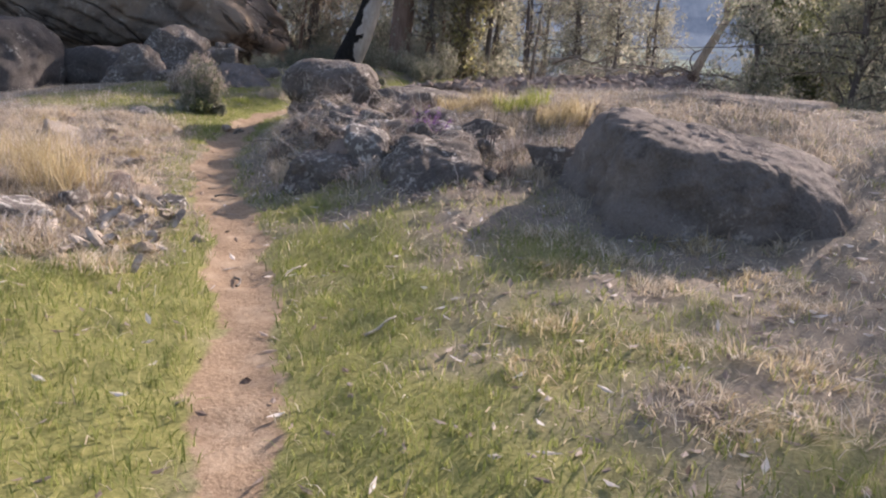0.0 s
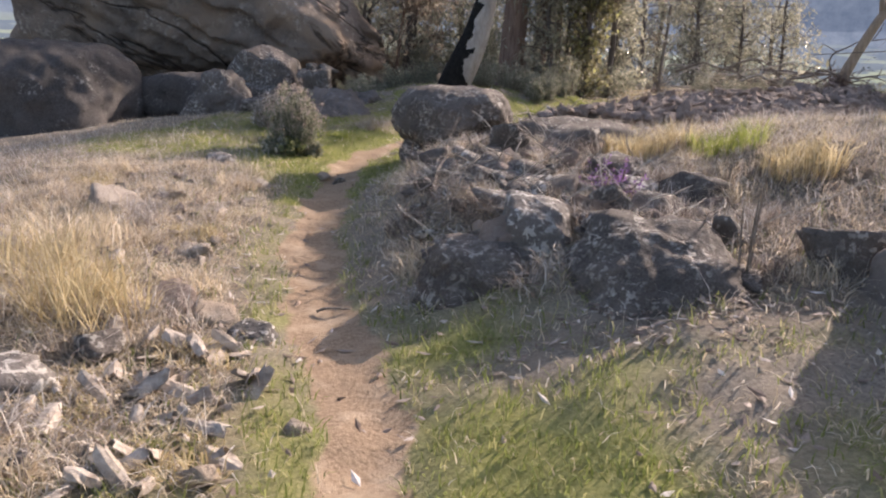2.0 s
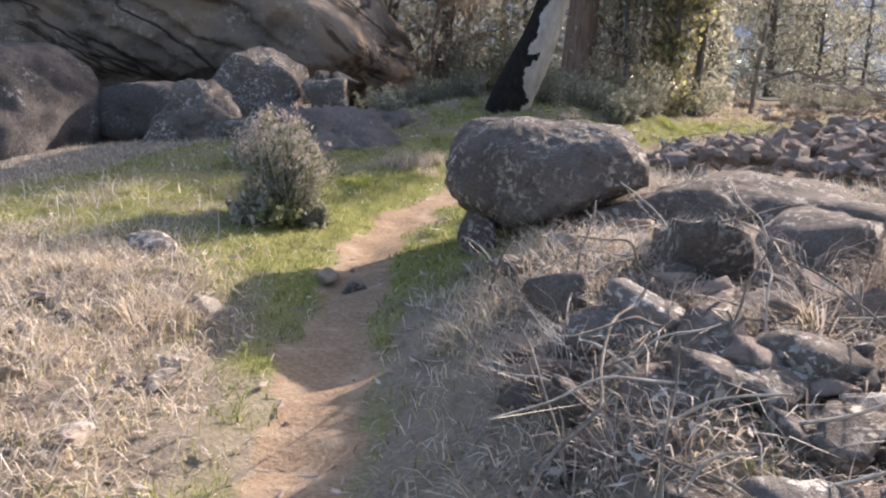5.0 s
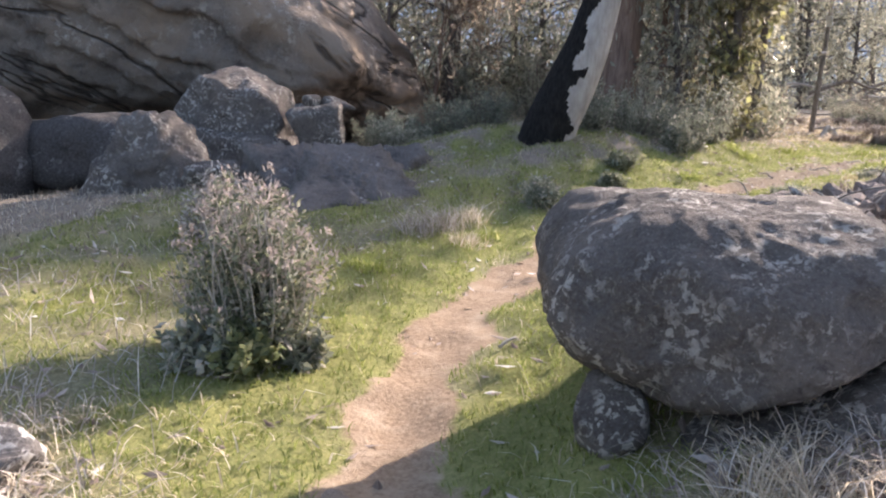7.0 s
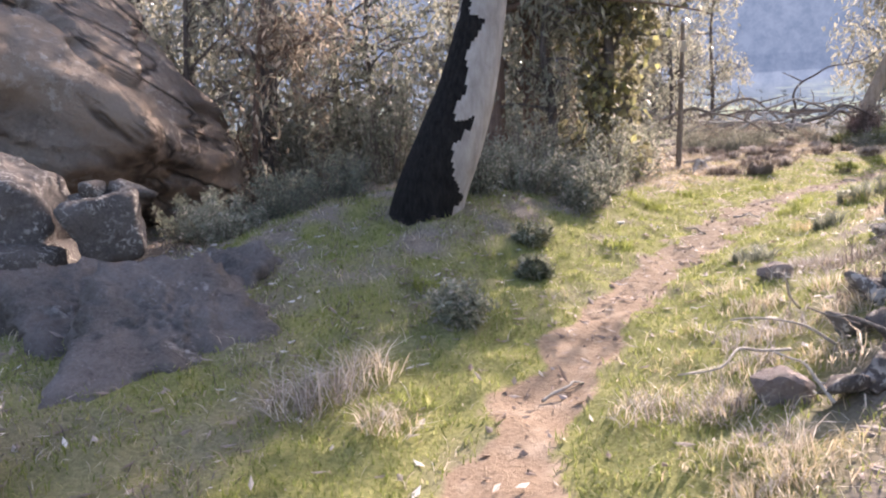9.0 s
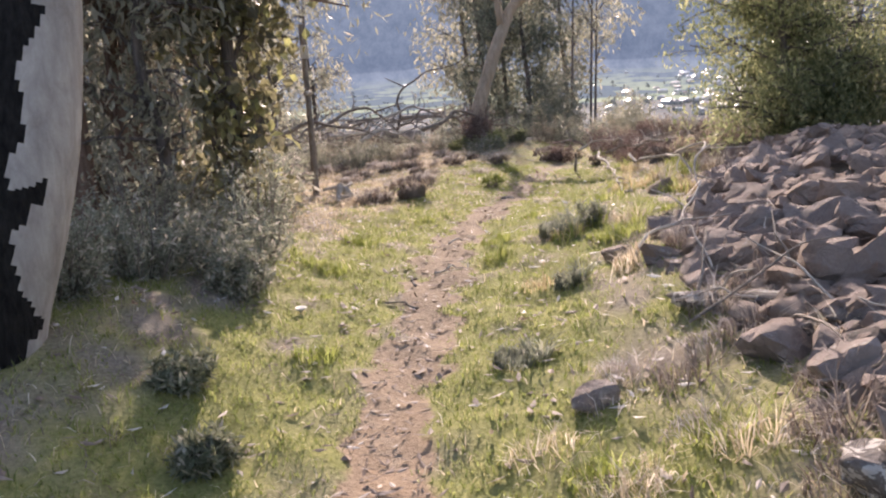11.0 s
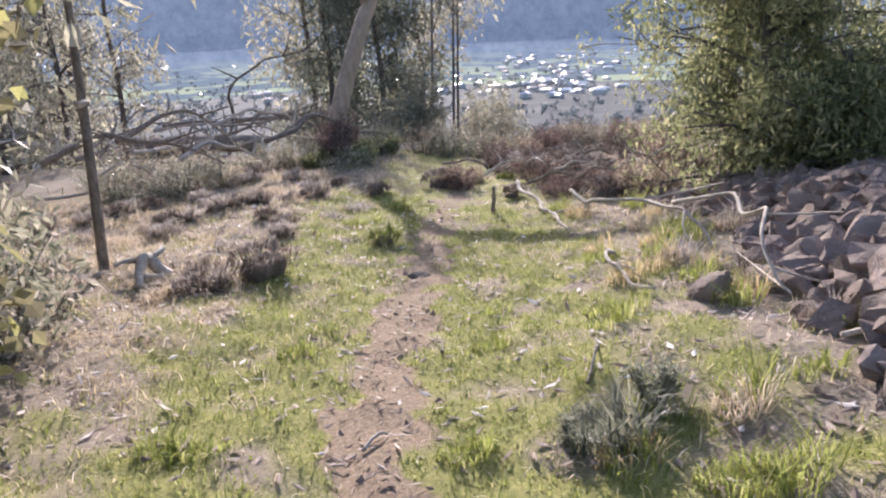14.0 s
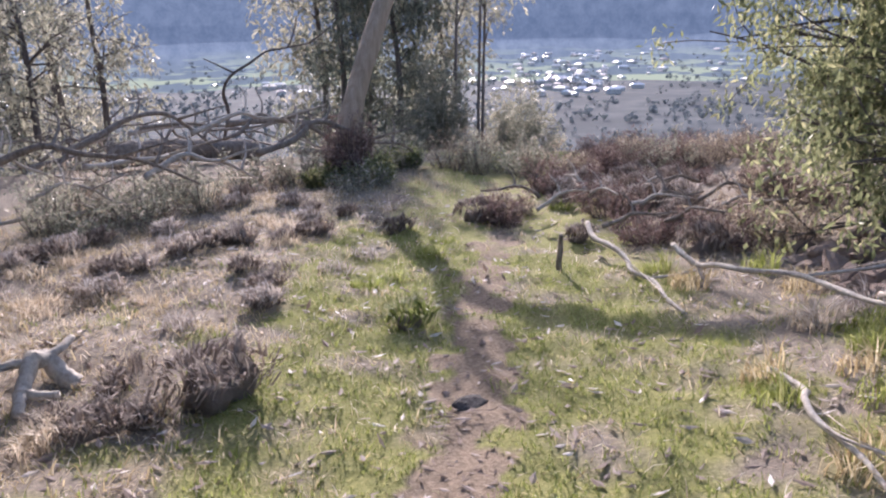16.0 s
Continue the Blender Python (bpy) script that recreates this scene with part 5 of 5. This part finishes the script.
# low weedy scrub closing the brow
for k in range(36):
    x = rng.uniform(2.5, 13.0)
    y = 27.3 + rng.uniform(-1.2, 1.2) - max(0, x - 8) * 0.7
    shrub("brow_scrub", "low dry weedy scrub on the brow of the hill", x, y, rng.uniform(0.3, 0.6), rng.uniform(0.3, 0.6), (DRY_LEAF, HAZED_GUM_LEAF, SAGE_LEAF)[k % 3], 20, 10, (0.06, 0.016), 950 + k, bare=0.2)

# dry brush between the rubble and the brow
for k in range(38):
    x = rng.uniform(6.8, 13.5)
    y = 22.3 + (x - 7.0) * 0.5 + rng.uniform(-1.6, 1.8)
    shrub("dry_brush", "low purple-brown dead brush at the edge of the clearing", x, y, rng.uniform(0.3, 0.55), rng.uniform(0.2, 0.45), (BRUSH, DRY_LEAF, BRUSH)[k % 3], 26, 10, (0.08, 0.014), 1700 + k, DARK_BARK, bare=0.3)

# ---- tussocks ----
rng = random.Random(44)
for k in range(60):
    y = rng.uniform(4.4, 10.5)
    x = np.interp(y, PATH_A[:, 1], PATH_A[:, 0]) - rng.uniform(0.7, 2.9)
    tuft("straw_tussock", "pale dry grass tussock beside the path", x, y, 190, 0.2, rng.uniform(0.12, 0.28), 0.007, (STRAW, GREY_TWIG, GOLD_STRAW, STRAW)[k % 4], 2000 + k, 1.5)
for k in range(44):
    y = rng.uniform(6.9, 11.0)
    x = np.interp(y, PATH_A[:, 1], PATH_A[:, 0]) + rng.uniform(0.6, 3.2)
    tuft("grey_tussock", "grey dead grass tussock on the stony bank", x, y, 170, 0.16, rng.uniform(0.16, 0.34), 0.0055, (GREY_TWIG, STRAW, BURNT_STEM)[k % 3], 2100 + k, 1.5)
for k in range(26):
    y = rng.uniform(13.5, 24)
    x = np.interp(y, PATH_A[:, 1], PATH_A[:, 0]) + rng.choice((-1, 1)) * rng.uniform(0.5, 1.6)
    tuft("green_tussock", "lush green grass tussock beside the track", x, y, 130, 0.12, rng.uniform(0.09, 0.16), 0.008, LIME_BLADE, 2200 + k, 0.7)

tuft("golden_tussock", "tall golden dry tussock beside the path", -3.0, 6.25, 340, 0.3, 0.6, 0.006, GOLD_STRAW, 1, 1.0)
tuft("golden_tussock", "tall golden dry tussock beside the path", -3.65, 6.8, 340, 0.35, 0.55, 0.006, GOLD_STRAW, 2, 1.0)
for k, (x, y, n) in enumerate([(-3.15, 14.85, 0.36), (-3.0, 15.05, 0.28), (-3.35, 14.7, 0.3), (-2.95, 14.5, 0.2)]):
    tuft("stalk_tussock", "dry grey grass tussock with long stalks near the slab", x, y, 130, 0.14, n, 0.005, (GREY_TWIG, STRAW)[k % 2], 2900 + k, 1.3)
tuft("golden_tussock", "tall golden dry tussock on the slope", -3.8, 7.6, 420, 0.4, 0.4, 0.006, STRAW, 3, 0.6)
tuft("yellow_tussock", "yellow-green tussock behind purple flowers", 0.15, 9.9, 800, 0.4, 0.32, 0.008, GOLD_STRAW, 4, 0.5)
tuft("yellow_tussock", "yellow-green tussock on the rise", 0.75, 9.7, 500, 0.35, 0.3, 0.008, LIME_BLADE, 5, 0.5)
tuft("yellow_tussock", "yellow dry tussock on the rise", 1.15, 8.9, 500, 0.3, 0.32, 0.007, GOLD_STRAW, 6, 0.5)
tuft("dark_tussock", "dark green tussock with pale tips beside the track", 1.86, 18.6, 420, 0.2, 0.24, 0.009, DARK_LEAF, 7, 0.7)
tuft("dark_tussock", "dark green tussock beside the track", 0.82, 17.4, 260, 0.11, 0.18, 0.009, DARK_LEAF, 8, 0.7)
tuft("dark_tussock", "dark green tussock beside the track", -0.15, 16.75, 300, 0.15, 0.17, 0.009, DARK_LEAF, 10, 0.7)
shrub("purple_flower", "low plant with purple flower spikes among dry grass", -0.26, 8.5, 0.24, 0.28, PURPLE, 22, 8, (0.026, 0.012), 71, category="flowers", bare=0.3)
shrub("flower_stalk", "thin dry upright flower stalk on the bank", 0.32, 6.85, 0.08, 0.75, DRY_LEAF, 3, 5, (0.03, 0.012), 72, category="plant", bare=0.4)
shrub("rusty_shrub", "rusty red-leaved spray beside the green tree", 8.4, 20.0, 0.4, 1.2, RUSTY_LEAF, 20, 18, (0.07, 0.03), 73)
shrub("silver_herb", "silvery low herb beside the track", 2.15, 18.55, 0.14, 0.2, DARK_LEAF, 24, 14, (0.05, 0.012), 74)

rng = random.Random(68)
for k in range(46):
    x, y = rng.uniform(-0.2, 3.2), rng.uniform(2.6, 6.2)
    if path_side(np.array([x]), np.array([y]))[0] < 0.75:
        continue
    tuft("dry_tussock", "flattened pale dry grass tussock in the meadow", x, y, 150, 0.18, rng.uniform(0.08, 0.17), 0.006, (STRAW, GOLD_STRAW, STRAW)[k % 3], 2800 + k, 2.0)
rng = random.Random(69)
for k in range(26):
    x, y = edge_point(rng.uniform(0.0, 0.3), rng.uniform(-0.6, 0.3))
    tuft("grey_tussock", "grey-brown dead grass tussock among broken stones", x, y, 110, 0.13, rng.uniform(0.12, 0.26), 0.005, (GREY_TWIG, BURNT_STEM, STRAW)[k % 3], 2950 + k, 1.2)
rng = random.Random(67)
for k in range(34):
    y = rng.uniform(13.4, 16.0)
    x = float(np.interp(y, PATH_A[:, 1], PATH_A[:, 0])) + rng.uniform(0.5, 1.2)
    tuft("dry_tussock", "ragged half-dry grass tussock between path and rubble", x, y, 90, 0.15, rng.uniform(0.07, 0.17), 0.0045, (STRAW, GOLD_STRAW, GREY_TWIG)[k % 3], 2700 + k, 1.1)

# ---- grass as a whole ----
def scatter(n, x0, x1, y0, y1, keep, seed):
    r = np.random.default_rng(seed)
    x, y = r.uniform(x0, x1, n), r.uniform(y0, y1, n)
    k = r.uniform(0, 1, n) < keep(x, y)
    return x[k], y[k]


def on_rubble(x, y):
    E = np.array(EDGE)
    w = np.full(x.shape, 9.0)
    for (ax, ay), (bx, by) in zip(E[:-1], E[1:]):
        ux, uy = bx - ax, by - ay
        q = math.hypot(ux, uy)
        f = ((x - ax) * ux + (y - ay) * uy) / q / q
        d = ((x - ax) * uy - (y - ay) * ux) / q
        w = np.where((f > -0.05) & (f < 1.05) & (d > 0.15) & (d < 3), 0.0, w)
    return np.where(w > 1, 1.0, 0.12)


def green_keep(x, y):
    dirt, green, d = cover(x, y)
    return np.clip(green * 1.15 - 0.12 + lumps(x, y, 0.3, 0.9, 5), 0, 1) * np.clip(1 - dirt * 1.6, 0, 1) * on_rubble(x, y)


def dry_keep(x, y):
    dirt, green, d = cover(x, y)
    return np.clip(1.05 - green + lumps(x, y, 0.4, 0.4, 25), 0.12, 1) * np.clip(1 - dirt * 1.7, 0, 1) * on_rubble(x, y)


x, y = scatter(400000, -6, 6, 1.2, 25, green_keep, 1)
tagged(new("grass", blades_mesh("grass", on_ground(x, y), np.interp(y, (7, 12), (0.1, 0.064)), 0.006, 0.95, GREEN_BLADE, 1)), "short green grass with yellowing blades along the path", "grass", kind="stuff")
x, y = scatter(170000, -5, 6, 9.5, 25, green_keep, 2)
tagged(new("young_grass", blades_mesh("young_grass", on_ground(x, y), 0.05, 0.006, 1.0, LIME_BLADE, 2)), "bright young green grass in the clearing", "grass", kind="stuff")
x, y = scatter(125000, -8, 9, 1.2, 27, dry_keep, 3)
tagged(new("dry_grass", blades_mesh("dry_grass", on_ground(x, y), 0.1, 0.0055, 1.6, STRAW, 3, 0.9)), "matted pale dry grass on the slopes", "grass", kind="stuff")
x, y = scatter(32000, -7, 4, 4.5, 13, lambda a, b: dry_keep(a, b) * smooth_np(0.35, 1.0, abs(path_side(a, b))) * np.where(path_side(a, b) > 0, smooth_np(6.3, 7.6, b), 1.0), 4)
tagged(new("dead_stalks", blades_mesh("dead_stalks", on_ground(x, y), 0.24, 0.0055, 1.9, GREY_TWIG, 4, 0.9)), "long grey dead grass stalks on the banks", "grass", kind="stuff")
x, y = scatter(170000, -5.5, 3.5, 4.2, 11.5, lambda a, b: dry_keep(a, b) * smooth_np(0.3, 0.8, abs(path_side(a, b))) * np.where(path_side(a, b) > 0, 0.45 * smooth_np(6.2, 7.4, b), np.clip(0.65 + lumps(a, b, 0.5, 1.6, 18), 0.12, 1)), 14)
tagged(new("matted_straw", blades_mesh("matted_straw", on_ground(x, y), 0.13, 0.006, 2.2, STRAW, 14, 1.0)), "flattened pale straw matted over the banks", "grass", kind="stuff")
x, y = scatter(38000, -7.5, -0.8, 12.6, 21.0, lambda a, b: smooth_np(0.5, 1.3, -path_side(a, b)) * np.clip(0.5 + lumps(a, b, 0.6, 1.6, 27), 0.08, 1), 18)
tagged(new("shade_grass", blades_mesh("shade_grass", on_ground(x, y), 0.085, 0.005, 1.7, BURNT_STEM, 18, 0.9)), "thin brown dead grass under the trees", "grass", kind="stuff")
x, y = scatter(60000, 0.8, 9.0, 20.5, 28.0, lambda a, b: dry_keep(a, b) * np.where(path_side(a, b) > 0, 0.5, 1.0) * np.clip(0.6 + lumps(a, b, 0.6, 1.6, 7), 0.1, 1), 17)
tagged(new("clearing_straw", blades_mesh("clearing_straw", on_ground(x, y), 0.11, 0.006, 2.0, GOLD_STRAW, 17, 1.0)), "flattened tan straw over the clearing", "grass", kind="stuff")
x, y = scatter(20000, -5.0, -1.4, 4.6, 11.0, lambda a, b: dry_keep(a, b) * smooth_np(0.4, 0.7, -path_side(a, b)) * np.clip(0.35 - lumps(a, b, 0.5, 1.6, 18), 0.05, 1), 16)
tagged(new("broken_litter", leaves_mesh("broken_litter", on_ground(x, y, -0.015), 1, 0.02, 0.05, 0.02, DRY_LEAF, 16, 0.0, True)), "broken bark and bleached leaves between straw on the bank", "leaf litter", kind="stuff")
x, y = scatter(16000, -1.9, 1.6, 6.1, 11.0, lambda a, b: dry_keep(a, b) * smooth_np(0.4, 0.8, path_side(a, b)) * np.maximum(smooth_np(7.0, 7.6, b), np.exp(-((a + 0.1) / 0.55) ** 2 - ((b - 6.5) / 0.45) ** 2)), 15)
tagged(new("brown_litter", leaves_mesh("brown_litter", on_ground(x, y, -0.02), 1, 0.02, 0.055, 0.02, BARK_CHIP, 15, 0.0, True)), "brown dead leaves and bark litter on the stony bank", "leaf litter", kind="stuff")
x, y = scatter(65000, -6, 8, 1.5, 26, lambda a, b: 0.04 + 0.35 * dry_keep(a, b) + 0.9 * smooth_np(14, 18, b) * np.clip(lumps(a, b, 0.45, 1.4, 12), 0, 0.6), 5)
tagged(new("leaf_litter", leaves_mesh("leaf_litter", on_ground(x, y, -0.012), 1, 0.014, 0.09, 0.03, LITTER, 5, 0.0, True)), "bleached fallen gum leaves scattered on the ground", "leaf litter", kind="stuff")

x, y = scatter(42000, -4, 6, 12.5, 23, lambda a, b: cover(a, b)[0] * smooth_np(13, 17, b) * 0.8 + 0.02 * smooth_np(14, 17, b), 6)
tagged(new("bark_litter", leaves_mesh("bark_litter", on_ground(x, y, -0.008), 1, 0.01, 0.065, 0.018, BARK_CHIP, 6, 0.0, True)), "brown bark strips and broken leaves on the worn track", "leaf litter", kind="stuff")


def crumbs(x, y, seed):
    """Broken crumbs of soil: small lopsided lumps lying on the ground."""
    r = np.random.default_rng(seed)
    n = len(x)
    c = on_ground(x, y, 0.004)
    s = (r.uniform(0.3, 1.0, (n, 1)) ** 2) * 0.035
    arms = np.array([(1, 0, 0), (0, 1, 0), (-1, 0, 0), (0, -1, 0), (0, 0, 0.7)], float)
    v = c[:, None, :] + arms[None] * r.uniform(0.5, 1.3, (n, 5, 1)) * s[:, None, :] + r.normal(0, 0.2, (n, 5, 3)) * s[:, None, :]
    i = np.arange(n)[:, None] * 5
    f = np.concatenate([i + np.array([q]) for q in ((0, 1, 4), (1, 2, 4), (2, 3, 4), (3, 0, 4))], 0)
    return mesh_np("soil_crumbs", v.reshape(-1, 3), f, CRUMB, False)


x, y = scatter(60000, -6, 8, 3.0, 27, lambda a, b: 0.22 * cover(a, b)[0] * (0.4 + smooth_np(14, 18, b)) + 0.3 * smooth_np(21.5, 23.5, b) * smooth_np(0.6, 1.6, -path_side(a, b)) * smooth_np(6, 4.5, -path_side(a, b)), 7)
tagged(new("soil_crumbs", crumbs(x, y, 7)), "loose brown crumbs of soil on the track and clearing", "soil", kind="stuff")
rng = random.Random(52)
for k in range(30):
    x, y = edge_point(rng.uniform(0.4, 0.98), rng.uniform(-0.95, -0.1))
    tuft("green_tussock", "tall bright green grass tuft at the foot of the rubble", x, y, 90, 0.13, rng.uniform(0.13, 0.24), 0.008, (LIME_BLADE, LIME_BLADE, GOLD_STRAW)[k % 3], 2500 + k, 0.6)
for k in range(9):
    x, y = 6.9 + 1.9 * rng.random(), 26.3 + 1.0 * rng.random()
    shrub("green_weed", "lush low green weed round the foot of a leaning trunk", x, y, 0.24, 0.3, BRIGHT_LEAF, 20, 10, (0.08, 0.03), 2560 + k, category="weed")

rng = random.Random(91)
for k in range(60):
    x = rng.uniform(1.6, 6.6)
    y = 24.6 + (x - 3.5) * 0.6 + rng.uniform(-2.0, 2.2)
    tuft("dry_tussock", "low dry grass tussock between dark clods", x, y, 120, 0.14, rng.uniform(0.1, 0.22), 0.007, (STRAW, GREY_TWIG, STRAW, BURNT_STEM)[k % 4], 2300 + k, 1.1)
for k in range(20):
    u = rng.random()
    x, y = edge_point(0.35 + 0.55 * u, rng.uniform(-0.55, 0.35))
    tuft("edge_tussock", "ragged grass tussock at the edge of the rubble", x, y, 120, 0.12, rng.uniform(0.12, 0.26), 0.007, (STRAW, LIME_BLADE, GREY_TWIG, BURNT_STEM)[k % 4], 2400 + k, 0.9)

# flat dark lump put in for the dark opening of a burrow
rock("burrow_stone", "dark flat stone shape standing in for a burrow hole", 3.53, 21.3, h(3.53, 21.3) + 0.0, (0.1, 0.055, 0.03), 171, SHADED_GRANITE, sub=3, category="stone")
fungus_m, t, b = material("pale_fungus", 0.7, 0.2)
t.links.new(ramp(t, noise_tex(t, 60, 3, 0.6, place(t)), (0.3, (0.6, 0.54, 0.47)), (0.7, (0.8, 0.76, 0.7))), b.inputs["Base Color"])
vs, fs = [], []
for r_, z_ in ((0.004, 0.0), (0.006, 0.02), (0.014, 0.024), (0.034, 0.034), (0.038, 0.042), (0.034, 0.046), (0.014, 0.032), (0.002, 0.028)):
    vs += [(r_ * math.cos(q * math.tau / 18), r_ * math.sin(q * math.tau / 18), z_) for q in range(18)]
for ring in range(7):
    fs += [(ring * 18 + q, ring * 18 + (q + 1) % 18, (ring + 1) * 18 + (q + 1) % 18, (ring + 1) * 18 + q) for q in range(18)]
fungus = new("fungus", mesh_np("fungus", vs, fs, fungus_m))
fungus.location = gz(-0.62, 18.3, 0.0)
tagged(fungus, "small pale cup fungus in the grass", "fungus")

# ---- the valley ----
wall_m, t, b = material("pale_house_wall", 0.8, 0.2)
t.links.new(ramp(t, noise_tex(t, 0.3, 3, 0.5, place(t)), (0.3, (0.5, 0.46, 0.42)), (0.7, (0.7, 0.67, 0.62))), b.inputs["Base Color"])
roof_m, t, b = material("pale_metal_roof", 0.42, 0.6)
t.links.new(ramp(t, node(t, "ShaderNodeObjectInfo").outputs["Random"], (0.0, (0.55, 0.56, 0.58)), (0.6, (0.8, 0.8, 0.8)), (1.0, (0.45, 0.3, 0.26))), b.inputs["Base Color"])
pane_m, t, b = material("dark_window", 0.2, 0.5)
t.links.new(ramp(t, noise_tex(t, 2.0, 2, 0.5, place(t)), (0.3, (0.03, 0.035, 0.04)), (0.7, (0.06, 0.065, 0.07))), b.inputs["Base Color"])


def box(x0, x1, y0, y1, z0, z1):
    return [(x0, y0, z0), (x1, y0, z0), (x1, y1, z0), (x0, y1, z0), (x0, y0, z1), (x1, y0, z1), (x1, y1, z1), (x0, y1, z1)], [(0, 3, 2, 1), (4, 5, 6, 7), (0, 1, 5, 4), (1, 2, 6, 5), (2, 3, 7, 6), (3, 0, 4, 7)]


def first_house():
    foot = new("house")
    v, f = box(-8, 8, -5, 5, -2, 3)
    part("wall", mesh_np("wall", v, f, wall_m, False), foot)
    part("roof", mesh_np("roof", [(-9, -6, 3), (9, -6, 3), (9, 6, 3), (-9, 6, 3), (-5, 0, 5.6), (5, 0, 5.6)], [(0, 1, 5, 4), (2, 3, 4, 5), (1, 2, 5, 5), (3, 0, 4, 4), (0, 3, 2, 1)], roof_m, False), foot)
    for k in (-5, 0, 5):
        v, f = box(k - 1, k + 1, -5.1, -4.9, 0.8, 2.2)
        part("window", mesh_np("window", v, f, pane_m, False), foot)
    return tagged(foot, "pale house with a metal roof in the valley town", "house", "valley town houses")


rng = random.Random(3)
one = None
for k in range(150):
    az = radians(rng.choice((rng.gauss(53.5, 2.6), rng.gauss(53.5, 2.6), rng.uniform(30, 66))))
    dist = rng.uniform(1300, 2700)
    x, y = math.sin(az) * dist, 13 + math.cos(az) * dist
    rise = dist * math.tan(radians(float(np.interp(dist, (1700, 2200, 2900), (-3.05, -1.9, -0.5))))) if dist > 1700 else -1e3
    m = pose(x, y, max(h(x, y), rise) + 2.5, 0, 0, rng.uniform(0, 180)) @ Matrix.Scale(rng.choice((0.65, 0.9, 1.2)), 4)
    if one is None:
        one = first_house()
        one.matrix_world = m
    else:
        copy_thing(one, m)

# bush in the valley: clumps of crowns
r = np.random.default_rng(12)
az = np.radians(r.uniform(-20, 90, 5600))
dist = 120 * (2600 / 120) ** r.uniform(0, 1, 5600)
x, y = np.sin(az) * dist, 13 + np.cos(az) * dist
k = (lumps(x, y, 260, 1.0, 20) > -0.3) & ~((dist > 1200) & (dist < 1500) & (az > 0.8) & (r.uniform(0, 1, 5600) < 0.75))
x, y = x[k], y[k]
size = r.uniform(3, 7, len(x)) * np.clip(dist[k] / 700, 0.45, 1.6)
rise = np.where(dist[k] > 1700, dist[k] * np.tan(np.radians(np.interp(dist[k], (1700, 2200, 2900), (-3.05, -1.9, -0.5)))), -1e3)
pts = np.repeat(np.stack([x, y, np.maximum(height(x, y), rise) + size * 0.5], 1), 10, 0)
s = np.repeat(size, 10)
q = r.normal(0, 0.33, pts.shape) * s[:, None]
c = pts + q
a, b2 = r.normal(0, 1, pts.shape), r.normal(0, 1, pts.shape)
a /= np.linalg.norm(a, axis=1)[:, None]
b2 /= np.linalg.norm(b2, axis=1)[:, None]
s = s[:, None] * 0.34
v = np.stack([c - a * s, c - b2 * s, c + a * s, c + b2 * s], 1).reshape(-1, 3)
# crown colour holds the blue-grey of the haze over the valley
far_m = leaf_material("hazed_bush_leaf", (0.12, 0.145, 0.16), (0.19, 0.215, 0.225), 0.8, 0.3)
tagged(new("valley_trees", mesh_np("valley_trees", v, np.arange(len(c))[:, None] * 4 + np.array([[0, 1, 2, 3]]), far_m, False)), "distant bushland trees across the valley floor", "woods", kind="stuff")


def far_hills():
    """A ring of wooded ranges beyond the valley, blue haze painted into their colour."""
    vs, fs = [], []
    n = 240
    for ring, (dist, el) in enumerate([(1700, -3.05), (2200, -1.9), (2900, -0.5), (3600, 1.4), (4300, 7.6), (4600, 7.0)]):
        for k in range(n):
            w = k / n * math.tau
            p = Vector((math.sin(w) * 3, math.cos(w) * 3, ring * 0.25))
            e = el + (0.55 * noise.fractal(p, 1.0, 2.0, 5) if ring else 0) * min(1, ring / 3)
            d = dist * (1 + 0.03 * noise.noise(p * 4))
            vs.append((math.sin(w) * d, 13 + math.cos(w) * d, d * math.tan(radians(e))))
    for ring in range(5):
        for k in range(n):
            a, b_ = ring * n + k, ring * n + (k + 1) % n
            fs.append((a, b_, b_ + n, a + n))
    m, t, b = material("hazed_distant_range", 1.0, 0.0)
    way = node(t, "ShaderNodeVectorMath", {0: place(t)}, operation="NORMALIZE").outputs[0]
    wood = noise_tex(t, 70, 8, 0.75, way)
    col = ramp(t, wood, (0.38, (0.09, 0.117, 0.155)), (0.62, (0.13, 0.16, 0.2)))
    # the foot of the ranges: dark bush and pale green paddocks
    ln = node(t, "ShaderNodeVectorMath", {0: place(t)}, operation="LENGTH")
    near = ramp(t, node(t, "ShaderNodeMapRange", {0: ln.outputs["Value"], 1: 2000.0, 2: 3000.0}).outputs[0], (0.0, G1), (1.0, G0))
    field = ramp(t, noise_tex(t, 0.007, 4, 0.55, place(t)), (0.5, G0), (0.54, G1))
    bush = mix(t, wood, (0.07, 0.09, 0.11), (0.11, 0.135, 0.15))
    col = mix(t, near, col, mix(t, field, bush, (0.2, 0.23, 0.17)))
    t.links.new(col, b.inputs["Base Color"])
    # the same colour glows a little, as veiling haze would brighten it
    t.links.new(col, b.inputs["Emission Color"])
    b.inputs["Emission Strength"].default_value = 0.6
    tagged(new("backdrop", mesh_np("backdrop", vs, fs, m)), "wooded ranges across the valley with blue haze in their colour", "hills", kind="structure")


far_hills()
